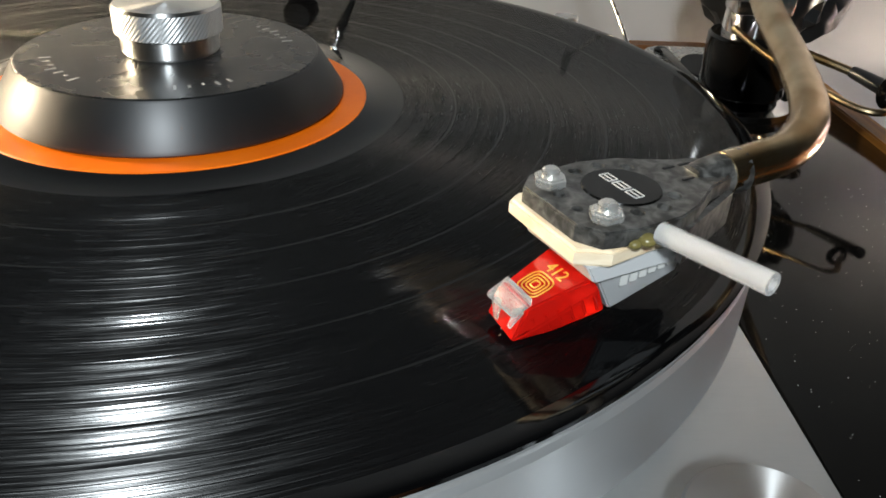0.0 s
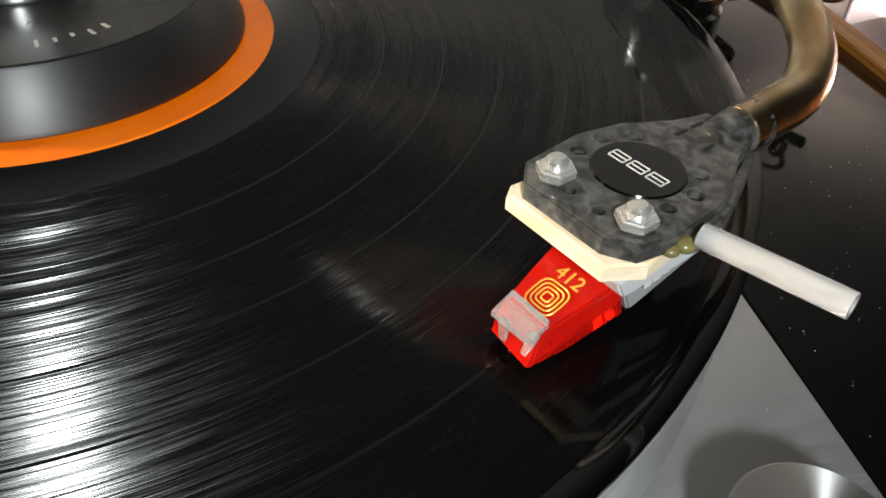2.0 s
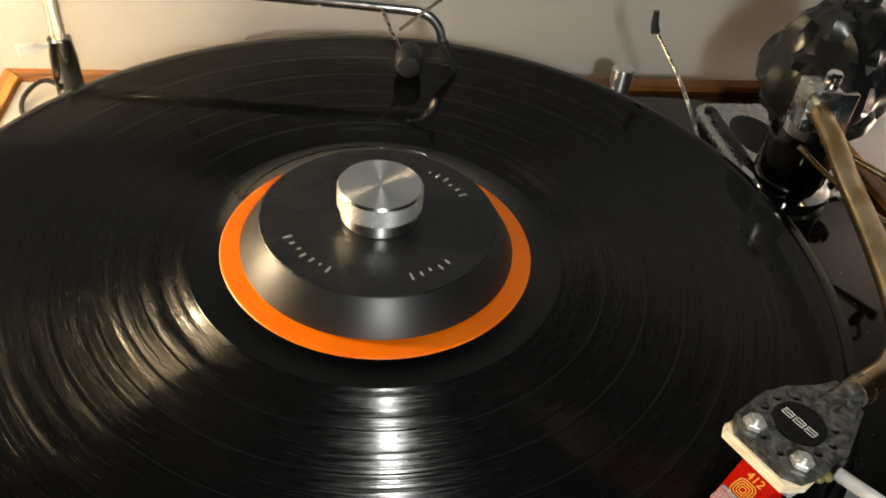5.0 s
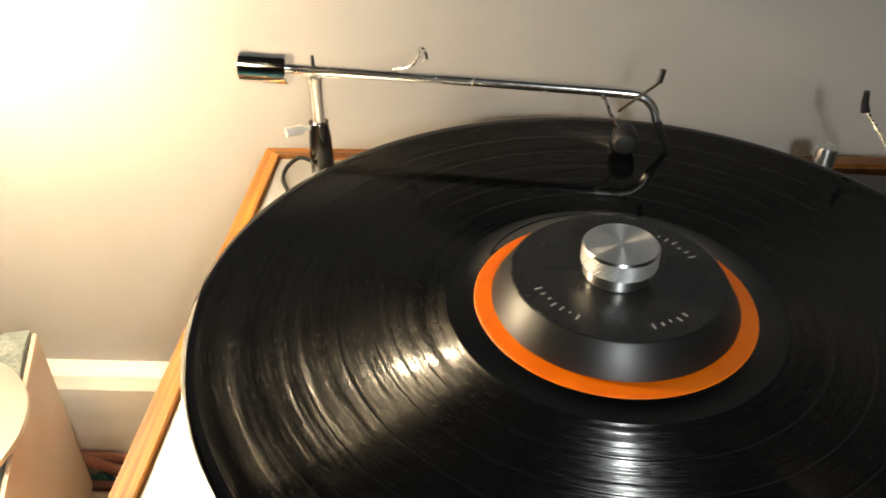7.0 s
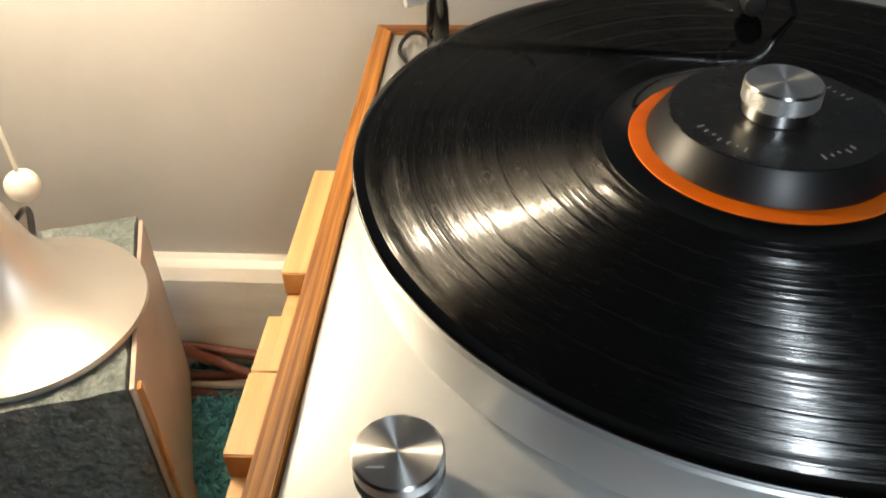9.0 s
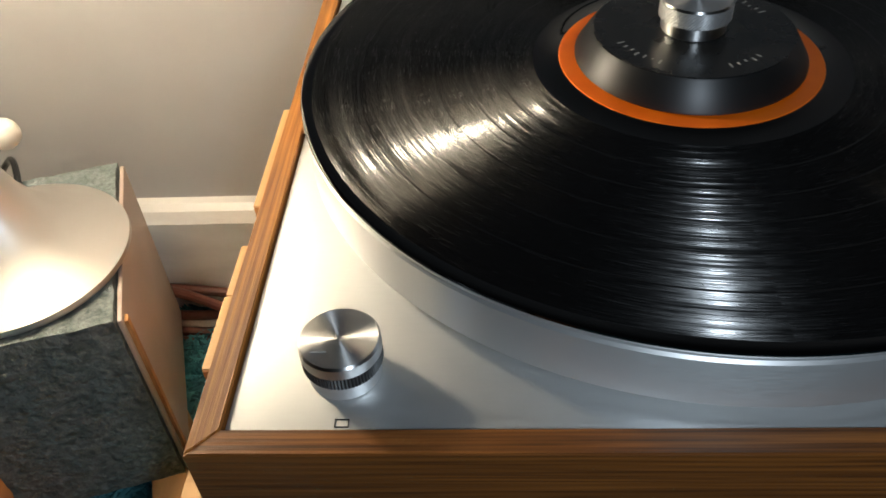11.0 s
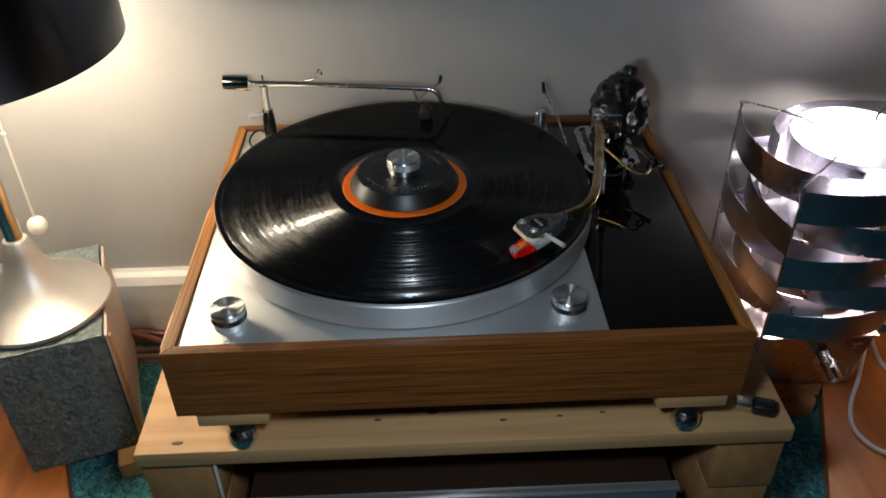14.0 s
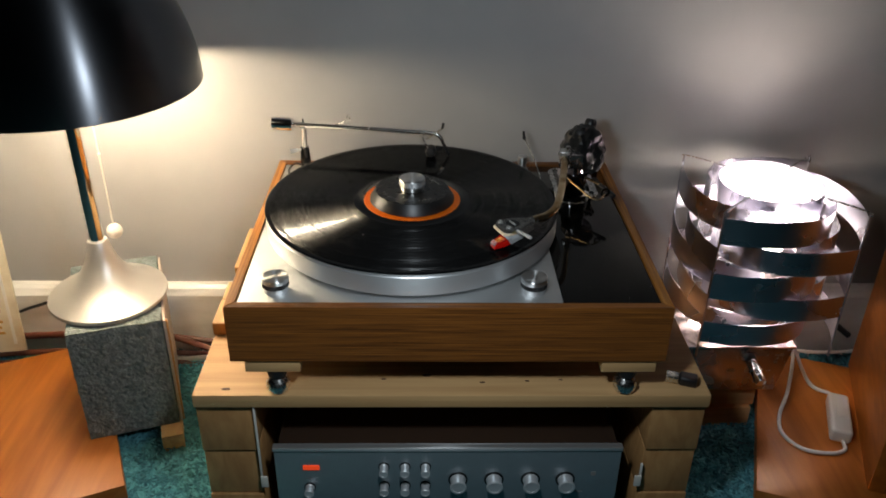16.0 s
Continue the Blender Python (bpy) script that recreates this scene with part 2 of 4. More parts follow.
def lathe(profile, at=(0, 0, 0), segs=48, m=None, slots=None):
    """Turns (radius, height) pairs round the z axis; slots gives each ring of faces its material."""
    bm = bmesh.new()
    rings = []
    for r, z in profile:
        if r < 1e-6:
            rings.append([bm.verts.new((0, 0, z))])
        else:
            rings.append([bm.verts.new((r * math.cos(2 * math.pi * k / segs), r * math.sin(2 * math.pi * k / segs), z)) for k in range(segs)])
    for i, (a, b) in enumerate(zip(rings, rings[1:])):
        for k in range(segs):
            j = (k + 1) % segs
            loop = [a[k % len(a)], a[j % len(a)], b[j % len(b)], b[k % len(b)]]
            seen = []
            for v in loop:
                if v not in seen:
                    seen.append(v)
            if len(seen) > 2:
                f = bm.faces.new(seen)
                if slots:
                    f.material_index = slots[i]
    bmesh.ops.transform(bm, matrix=(m or Matrix.Translation(at)), verts=bm.verts)
    return bm


def smooth_line(points, steps=6):
    """A Catmull-Rom line through the points."""
    p = [Vector(q) for q in points]
    if len(p) < 3:
        return p
    p = [2 * p[0] - p[1]] + p + [2 * p[-1] - p[-2]]
    out = []
    for i in range(1, len(p) - 2):
        for k in range(steps):
            t = k / steps
            a, b, c, d = p[i - 1], p[i], p[i + 1], p[i + 2]
            out.append(0.5 * ((2 * b) + (c - a) * t + (2 * a - 5 * b + 4 * c - d) * t * t + (3 * b - a - 3 * c + d) * t ** 3))
    return out + [p[-2]]


def tube(points, radius, segs=10, steps=6, bm=None, hollow=False):
    """A round rod along a smooth line; radius is one number, or one for each end."""
    line = smooth_line(points, steps)
    own = bm if bm is not None else bmesh.new()
    r0, r1 = radius if isinstance(radius, tuple) else (radius, radius)
    up = Vector((0, 0, 1))
    rings = []
    n = len(line)
    for i, p in enumerate(line):
        d = (line[min(i + 1, n - 1)] - line[max(i - 1, 0)]).normalized()
        if abs(d.dot(up)) > 0.95:
            up = Vector((1, 0, 0)) if abs(d.x) < 0.9 else Vector((0, 1, 0))
        s = d.cross(up).normalized()
        up = s.cross(d).normalized()
        r = r0 + (r1 - r0) * i / (n - 1)
        rings.append([own.verts.new(p + r * (math.cos(2 * math.pi * k / segs) * s + math.sin(2 * math.pi * k / segs) * up)) for k in range(segs)])
    for a, b in zip(rings, rings[1:]):
        for k in range(segs):
            own.faces.new((a[k], a[(k + 1) % segs], b[(k + 1) % segs], b[k]))
    if not hollow:
        own.faces.new(rings[0])
        own.faces.new(rings[-1][::-1])
    return own


def prism(outline, z0, z1, m=None, bevel=0.0, holes=()):
    """A flat plate with that outline, and round holes (x, y, radius) through it."""
    bm = bmesh.new()
    edges = []

    def loop(points):
        vs = [bm.verts.new((x, y, z0)) for x, y in points]
        edges.extend(bm.edges.new((a, b)) for a, b in zip(vs, vs[1:] + vs[:1]))

    loop(outline)
    for x, y, r in holes:
        loop([(x + r * math.cos(k * math.pi / 8), y + r * math.sin(k * math.pi / 8)) for k in range(16)])
    if holes:
        bmesh.ops.triangle_fill(bm, use_beauty=True, use_dissolve=False, edges=edges)
    else:
        bm.faces.new(bm.verts[:])
    top = bmesh.ops.extrude_face_region(bm, geom=bm.faces[:])
    bmesh.ops.translate(bm, vec=(0, 0, z1 - z0), verts=[v for v in top["geom"] if isinstance(v, bmesh.types.BMVert)])
    bmesh.ops.recalc_face_normals(bm, faces=bm.faces)
    if bevel:
        bmesh.ops.bevel(bm, geom=[e for e in bm.edges if abs(e.verts[0].co.z - e.verts[1].co.z) < 1e-6 and e.calc_face_angle(0) > 1], offset=bevel, segments=2, affect="EDGES")
    if m is not None:
        bmesh.ops.transform(bm, matrix=m, verts=bm.verts)
    return bm


def ribbon(line, z0, z1, thick):
    """A thin upright metal strip along a plan line."""
    bm = bmesh.new()
    n = len(line)
    rows = []
    for i, p in enumerate(line):
        d = (Vector(line[min(i + 1, n - 1)]) - Vector(line[max(i - 1, 0)])).normalized()
        s = Vector((-d.y, d.x)) * thick / 2
        p = Vector(p)
        rows.append([bm.verts.new((*(p + s), z0)), bm.verts.new((*(p + s), z1)), bm.verts.new((*(p - s), z1)), bm.verts.new((*(p - s), z0))])
    for a, b in zip(rows, rows[1:]):
        for k in range(4):
            bm.faces.new((a[k], a[(k + 1) % 4], b[(k + 1) % 4], b[k]))
    bm.faces.new(rows[0])
    bm.faces.new(rows[-1][::-1])
    return bm


def join(*bms):
    out = bms[0]
    for other in bms[1:]:
        me = bpy.data.meshes.new("tmp")
        other.to_mesh(me)
        other.free()
        out.from_mesh(me)
        bpy.data.meshes.remove(me)
    return out


def ball(at, r, squash=1.0, sub=3):
    bm = bmesh.new()
    bmesh.ops.create_icosphere(bm, subdivisions=sub, radius=r, matrix=Matrix.Translation(at) @ Matrix.Diagonal((1, 1, squash, 1)))
    return bm


def axis(at, towards):
    """A pose whose z axis points along towards."""
    return Matrix.Translation(at) @ Vector(towards).to_track_quat("Z", "Y").to_matrix().to_4x4()

# ---- room ----
FLOOR = -0.345
part("floor", box(-3.0, 3.0, -4.5, 0.30, FLOOR - 0.05, FLOOR, 0), M["carpet_base"], None, "teal shag carpet floor of a living room", False, "floor", "structure")
part("wall_north", box(-3.0, 3.0, 0.205, 0.305, FLOOR, 2.05, 0), M["wall"], None, "grey matt painted plaster wall behind the turntable", False, "wall", "structure")
# south, east, west walls and ceiling: unseen, added dark so the record reflects black
part("wall_south", box(-3.0, 3.0, -4.6, -4.5, FLOOR, 2.05, 0), M["room_wall"], None, "unseen wall at the far end of room, coloured dark to cut reflections", False, "wall", "structure")
part("wall_east", box(3.0, 3.1, -4.6, 0.305, FLOOR, 2.05, 0), M["room_wall"], None, "unseen side wall of the room, coloured dark to cut reflections", False, "wall", "structure")
part("wall_west", box(-3.1, -3.0, -4.6, 0.305, FLOOR, 2.05, 0), M["room_wall"], None, "unseen side wall of the room, coloured dark to cut reflections", False, "wall", "structure")
part("ceiling", box(-3.1, 3.1, -4.6, 0.305, 2.05, 2.15, 0), M["ceiling"], None, "unseen ceiling of the room, coloured dark to cut reflections", False, "ceiling", "structure")
sk = prism([(0.205, FLOOR), (0.187, FLOOR), (0.187, -0.241), (0.192, -0.232), (0.197, -0.228), (0.205, -0.228)], -3.0, 3.0)
bmesh.ops.transform(sk, matrix=Matrix(((0, 0, 1, 0), (1, 0, 0, 0), (0, 1, 0, 0), (0, 0, 0, 1))), verts=sk.verts)
part("baseboard", sk, M["skirting"], None, "chipped white gloss painted skirting board along the wall", False, "skirting", "structure")

# carpet pile: curled tufts, denser where the floor shows
rng = np.random.default_rng(4)
tv, tf = [], []
zones = [(-0.62, -0.19, -0.42, 0.186, 20000), (0.19, 0.78, -0.42, 0.186, 24000), (-0.4, -0.2, -0.20, 0.186, 12000), (0.27, 0.46, -0.25, 0.186, 8000)]
for x0, x1, y0, y1, count in zones:
    for _ in range(count):
        x, y = rng.uniform(x0, x1), rng.uniform(y0, y1)
        a, lean, h, w = rng.uniform(0, 6.28), rng.uniform(0.3, 1.2), rng.uniform(0.008, 0.016), rng.uniform(0.0016, 0.0029)
        d = np.array([math.cos(a), math.sin(a)])
        s = np.array([-d[1], d[0]]) * w
        k = len(tv)
        p = np.array([x, y])
        for f_, z_, g in ((0, 0.0, 1.0), (0.5, 0.75, 1.15), (1.0, 0.95, 0.5)):
            q = p + d * lean * h * f_ * 1.3
            tv.extend([(*(q + s * g), FLOOR + h * z_), (*(q - s * g), FLOOR + h * z_), (*(q + d * w * 0.9), FLOOR + h * z_ + w * 0.6)])
        for r in (0, 3):
            for i in range(3):
                j = (i + 1) % 3
                tf.append((k + r + i, k + r + j, k + r + 3 + j, k + r + 3 + i))
        tf.append((k + 6, k + 7, k + 8))
n_, l_, b_ = nodes(M["carpet"])
geo, ramp = n_.new("ShaderNodeNewGeometry"), n_.new("ShaderNodeValToRGB")
ramp.color_ramp.elements[0].color, ramp.color_ramp.elements[1].color = (0.014, 0.105, 0.140, 1), (0.10, 0.38, 0.45, 1)
l_.new(geo.outputs["Random Per Island"], ramp.inputs["Fac"])
l_.new(ramp.outputs["Color"], b_.inputs["Base Color"])
me = bpy.data.meshes.new("carpet_pile")
me.from_pydata(tv, [], tf)
me.materials.append(M["carpet"])
tagged(new("carpet_pile", me), "thick teal shag carpet pile with curled tufts", "carpet", "", "stuff")

# ---- pine shelf under the deck ----
shelf = thing("pine_stand", (0.04, 0.0, FLOOR), "low rough-sawn pine stand with block legs, carrying the record player", "stand")
part("top_board", box(-0.2065, 0.2885, -0.158, 0.172, -0.1452, -0.1304, 0.0012), M["pine_x"], shelf, "pale pine top with knots")
for x0, x1 in ((-0.2065, -0.152), (0.236, 0.288)):
    for z0, z1, dy in ((-0.205, -0.1455, 0.0), (-0.2655, -0.206, 0.003), (FLOOR, -0.2665, 0.001)):
        part("leg_block", box(x0, x1, -0.152 + dy, 0.165, z0, z1, 0.0012), M["pine_z"], shelf, "stacked pine block")
for x, y, r in ((0.0157, -0.127, 0.0036), (0.0697, -0.1378, 0.0022), (0.1137, -0.1358, 0.0018), (0.1469, -0.1337, 0.0018), (-0.0264, -0.1328, 0.0022), (-0.176, -0.148, 0.0035)):
    part("knot", lathe([(0, 0.0003), (r * 0.6, 0.0003), (r, -0.0004)], (x, y, -0.1304), 14, Matrix.Translation((x, y, -0.1304)) @ Matrix.Diagonal((1.7, 0.8, 1, 1))), M["knot"], shelf, "dark wood knot")
for y0, y1, far in ((0.054, 0.150, -0.2075), (-0.014, 0.022, -0.2070), (-0.0600, -0.0148, -0.2075)):
    st = thing("pine_offcut", (-0.187, (y0 + y1) / 2, -0.1304), "short pale pine offcut lying on the stand", "wood block", "pine offcuts")
    part("block", box(far, -0.168, y0, y1, -0.1302, -0.1150, 0.001), M["pine_y"], st)
    part("end_grain", box(far + 0.0008, -0.1688, y0 - 0.0006, y0 + 0.0002, -0.1294, -0.1158, 0.0003), M["pine_z"], st, "darker sawn end grain")
for x, s in ((-0.1505, 1), (0.2345, -1)):
    br = thing("angle_bracket", (x, -0.150, -0.2655), "small white painted angle bracket under the shelf edge", "bracket", "angle brackets")
    part("plate", box(x - 0.0010, x + 0.0010, -0.1555, -0.1525, -0.250, -0.1465 if s > 0 else -0.222, 0.0003), M["cream"], br)
    part("lip", box(x - 0.0010, x + 0.0060 * s, -0.1575, -0.1556, -0.250, -0.236, 0.0003) if s > 0 else box(x - 0.0060, x + 0.0010, -0.1575, -0.1556, -0.250, -0.236, 0.0003), M["cream"], br)

# ---- amplifier ----
amp = thing("amplifier", (0.038, -0.05, FLOOR), "vintage amplifier with blue-grey brushed front and silver knobs under the stand", "amplifier")
part("cover", box(-0.134, 0.210, -0.146, 0.150, FLOOR + 0.012, -0.2035, 0.0015), M["amp_top"], amp, "dark brown metal cover")
part("front_panel", box(-0.137, 0.213, -0.1514, -0.1462, FLOOR + 0.010, -0.2062, 0.0008), M["amp_panel"], amp, "blue-grey brushed metal panel")
part("trim", box(-0.138, 0.2135, -0.1534, -0.1455, -0.2060, -0.2014, 0.0008), M["platter"], amp, "bright silver edge strip")
for x in (-0.12, 0.195):
    for y in (-0.12, 0.12):
        part("foot", lathe([(0, 0), (0.010, 0), (0.011, 0.0125), (0, 0.0125)], (x, y, FLOOR), 16), M["black_matt"], amp)
lens = part("pilot_lamp", box(-0.109, -0.0925, -0.1530, -0.1512, -0.2310, -0.2255, 0.0004), M["glow_red"], amp, "glowing orange-red pilot lamp")


def amp_knob(x, z, r, length):
    m = axis((x, -0.1514, z), (0, -1, 0))
    k = part("control_knob", lathe([(0, 0), (r * 0.95, 0), (r * 0.95, length * 0.15), (r * 0.86, length * 0.2), (r * 0.86, length * 0.75), (r, length * 0.8), (r, length * 0.95), (r * 0.9, length), (r * 0.72, length * 1.0), (r * 0.7, length * 0.96), (0, length * 0.96)], m=m, segs=28), M["amp_knob"], amp, "silver knob")
    part("collar", lathe([(r * 0.9, 0), (r * 1.18, 0), (r * 1.18, 0.0008), (r * 0.9, 0.001)], m=m, segs=28), M["black_plastic"], k)


for x in (0.0482, 0.0851, 0.1227, 0.1586):
    amp_knob(x, -0.2455, 0.0085, 0.013)
for x in (-0.0273, -0.006, 0.0148):
    for z in (-0.2275, -0.2535):
        amp_knob(x, z, 0.0048, 0.012)
amp_knob(-0.1035, -0.2555, 0.005, 0.011)
part("print_bar", box(0.158, 0.178, -0.15165, -0.1513, -0.2635, -0.2622, 0), M["grey_print"], amp)
part("print_bar", box(0.1845, 0.1895, -0.15165, -0.1513, -0.2405, -0.2355, 0), M["grey_print"], amp)
part("print_bar", box(-0.107, -0.101, -0.15165, -0.1513, -0.2440, -0.2432, 0), M["grey_print"], amp)

# ---- record player: plinth, plates, platter ----
deck = thing("turntable", (0.036, 0.0, -0.1304), "vintage record player with walnut plinth and brushed aluminium top plate", "turntable")
X0, X1, Y0, Y1, ZT, ZB, RIM = -0.1645, 0.2365, -0.1612, 0.1652, -0.0283, -0.0880, 0.0087


def mitred(a, b, inward, along):
    """One mitred plank of the plinth from corner a to corner b."""
    d = (Vector(b) - Vector(a)).normalized() * RIM
    w = Vector(inward) * RIM
    pts = [Vector(a), Vector(b), Vector(b) - d + w, Vector(a) + d + w]
    return prism([(p.x, p.y) for p in pts], ZB, ZT, None, 0.0005)


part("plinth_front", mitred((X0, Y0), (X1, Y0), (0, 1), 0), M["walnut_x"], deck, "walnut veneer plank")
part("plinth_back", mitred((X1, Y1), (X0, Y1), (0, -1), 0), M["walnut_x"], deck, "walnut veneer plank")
part("plinth_side", mitred((X0, Y1), (X0, Y0), (1, 0), 0), M["walnut_y_lamplit"], deck, "walnut veneer plank")
part("plinth_side", mitred((X1, Y0), (X1, Y1), (-1, 0), 0), M["walnut_y_lamplit"], deck, "walnut veneer plank")
SEAM = 0.1385
part("top_plate", box(X0 + RIM + 0.0006, SEAM - 0.0002, Y0 + RIM + 0.0006, Y1 - RIM - 0.0006, -0.036, -0.0302, 0.0004), M["plate"], deck, "satin aluminium top plate")
part("arm_board", box(SEAM + 0.0003, X1 - RIM - 0.0006, Y0 + RIM + 0.0006, Y1 - RIM - 0.0006, -0.036, -0.0304, 0.0004), M["board"], deck, "glossy black arm board with dust specks")
part("bottom_board", box(X0 + RIM, X1 - RIM, Y0 + RIM, Y1 - RIM, -0.0870, -0.0830, 0), M["black_matt"], deck)
for x in (-0.127, 0.204):
    for y in (-0.1485, 0.130):
        part("pad", box(x - 0.0255, x + 0.0255, y - 0.010, y + 0.022, -0.1020, -0.0881, 0.0008), M["pine_x"], deck, "pale wood packing pad")
        f = part("foot", lathe([(0, -0.1303), (0.0072, -0.1303), (0.0098, -0.1285), (0.0112, -0.1245), (0.0112, -0.1205), (0.0095, -0.1165), (0.0066, -0.1135), (0.0055, -0.1115), (0, -0.1115)], (x + 0.0015, y, 0), 32), M["steel"], deck, "polished metal foot")
        part("washer", lathe([(0, -0.1114), (0.0085, -0.1114), (0.0092, -0.1080), (0.0085, -0.1021), (0, -0.1021)], (x + 0.0015, y, 0), 28), M["black_matt"], f)
platter = part("platter", lathe([(0, -0.0240), (0.1485, -0.0240), (0.1500, -0.0230), (0.1500, -0.0052), (0.1492, -0.0042), (0.1492, -0.0036), (0.1502, -0.0028), (0.1502, -0.0021), (0.149, -0.0016), (0, -0.0016)], (0, 0, 0), 160), M["platter"], deck, "turned aluminium platter")

part("inner_platter", lathe([(0, -0.0301), (0.075, -0.0301), (0.075, -0.0241), (0, -0.0241)], (0, 0, 0), 64), M["black_matt"], deck)


def deck_knob(x, y):
    base = part("control_knob", lathe([(0, -0.0301), (0.0108, -0.0301), (0.0112, -0.0297), (0.0112, -0.0246), (0.0106, -0.0238), (0, -0.0238)], (x, y, 0), 40), M["platter"], deck, "turned aluminium knob")
    ring = bmesh.new()
    n, r = 72, 0.0119
    low, high = [], []
    for k in range(n * 2):
        q = r + (0.00035 if k % 2 else 0)
        a = math.pi * k / n
        low.append(ring.verts.new((x + q * math.cos(a), y + q * math.sin(a), -0.0238)))
        high.append(ring.verts.new((x + q * math.cos(a), y + q * math.sin(a), -0.0195)))
    for k in range(n * 2):
        j = (k + 1) % (n * 2)
        ring.faces.new((low[k], low[j], high[j], high[k]))
    ring.faces.new(high)
    ring.faces.new(low[::-1])
    part("grip_ring", ring, M["black_plastic"], base, "black ribbed rubber grip", False)
    cap = lathe([(0.0119, -0.0196), (0.0123, -0.0192), (0.0123, -0.0154), (0.0117, -0.0147), (0, -0.0147)], (0, 0, 0), 48)
    cap_ob = part("cap", cap, M["alu_knob"], base, "spun aluminium cap")
    cap_ob.location = (x, y, 0)
    part("pointer", box(x - 0.0075, x - 0.0030, y - 0.0056, y - 0.0052, -0.0149, -0.0145, 0), M["grey_print"], base)


deck_knob(-0.1225, -0.1303)
deck_knob(0.1133, -0.1303)
mark = join(box(-0.1232, -0.1196, -0.1482, -0.1479, -0.0302, -0.0300, 0), box(-0.1232, -0.1196, -0.1508, -0.1505, -0.0302, -0.0300, 0),
            box(-0.1235, -0.1232, -0.1508, -0.1479, -0.0302, -0.0300, 0), box(-0.1196, -0.1193, -0.1508, -0.1479, -0.0302, -0.0300, 0))
part("speed_mark", mark, M["black_plastic"], deck, "small printed square mark")

# ---- record, its label and the clamp ----
BANDS = [(0.0600, 0.0738), (0.0743, 0.0868), (0.0873, 0.0988), (0.0993, 0.1128), (0.1133, 0.1283), (0.1288, 0.1462)]
prof = [(0.004, 0.0), (0.0515, 0.0), (0.0518, -0.0002)]
for r0, r1 in BANDS:
    prof += [(r0, -0.0002), (r0 + 0.00005, -0.0004), (r1 - 0.00005, -0.0004), (r1, -0.0002)]
prof += [(0.1475, 0.0), (0.1497, 0.0), (0.1505, -0.0004), (0.1505, -0.0012), (0.1495, -0.0016), (0.004, -0.0016)]
disc = thing("vinyl_record", (0, 0, -0.0016), "black long-playing vinyl record with an orange label on the platter", "record")
part("disc", lathe(prof, (0, 0, 0), 192), M["vinyl"], disc, "black grooved vinyl")


def groove_band(r0, r1, seed, pitch=0.00023, segs=240):
    """The groove turns of one track: for each a flat land and two walls that slope at about 45 degrees."""
    g = np.random.default_rng(seed)
    ang = np.arange(segs) * 2 * math.pi / segs
    cs, sn = np.cos(ang), np.sin(ang)
    verts, faces, slot = [], [], []
    k = np.arange(segs)
    j = (k + 1) % segs
    count = int((r1 - r0) / pitch)
    loud = np.convolve(g.normal(0, 1, count + 8), np.ones(9) / 3, "valid")
    for i in range(count):
        r = r0 + (r1 - r0) * i / count
        w = (r1 - r0) / count
        land = w * g.uniform(0.27, 0.37)
        half = (w - land) / 2
        d1, d2 = (half * math.tan(radians(45 + 2.2 * loud[i] + g.normal(0, 2.2))) for _ in "ab")
        for ra, za, rb, zb, mi in ((r, 0, r + land, 0, 0), (r + land, 0, r + land + half, -d1, 1), (r + land + half, -d2, r + w, 0, 1)):
            o = 2 * segs * len(slot)
            verts.append(np.column_stack((ra * cs, ra * sn, np.full(segs, -0.0002 + za))))
            verts.append(np.column_stack((rb * cs, rb * sn, np.full(segs, -0.0002 + zb))))
            faces.append(np.column_stack((o + k, o + segs + k, o + segs + j, o + j)))
            slot.append(mi)
    mesh = bpy.data.meshes.new("groove_band")
    mesh.from_pydata(np.concatenate(verts).tolist(), [], np.concatenate(faces).tolist())
    mesh.materials.append(M["vinyl"])
    mesh.materials.append(M["grooves"])
    mesh.polygons.foreach_set("material_index", np.repeat(slot, segs))
    mesh.polygons.foreach_set("use_smooth", [True] * len(mesh.polygons))
    ob = new("groove_band", mesh)
    WORLD[ob.name] = Matrix.Identity(4)
    ob.parent = disc
    ob.matrix_parent_inverse = WORLD[disc.name].inverted()
    return tagged(ob, "finely grooved track of the record")


for number, (r0, r1) in enumerate(BANDS):
    groove_band(r0, r1, number)
part("label", lathe([(0.004, 0.0004), (0.0496, 0.0004), (0.0500, 0.0001), (0.004, 0.0001)], (0, 0, 0), 96), M["label"], disc, "plain orange paper label")
clamp = thing("record_clamp", (0, 0, 0.0004), "black record clamp with a knurled silver knob on the record label", "record clamp")
part("skirt", lathe([(0, 0.0006), (0.0430, 0.0006), (0.0437, 0.0012), (0.0437, 0.0022), (0.0380, 0.0113), (0.0374, 0.0117)], (0, 0, 0), 96), M["clamp_side"], clamp, "dark grey turned metal cone")
part("top_disc", lathe([(0.0374, 0.01165), (0.0370, 0.0120), (0, 0.0120)], (0, 0, 0), 96), M["clamp_top"], clamp, "black satin disc")
for start, n in ((200, 7), (20, 6), (285, 5)):
    for k in range(n):
        a = radians(start + k * 6.2)
        m = Matrix.Translation((0.0300 * math.cos(a), 0.0300 * math.sin(a), 0.0120)) @ Matrix.Rotation(a, 4, "Z")
        part("print_bar", box(-0.0014 + 0.0004 * (k % 2), 0.0014 - 0.0007 * (k % 3), -0.0004, 0.0003, 0, 0.00010, 0, m), M["grey_print"], clamp)
knob = bmesh.new()
n = 140
rows = []
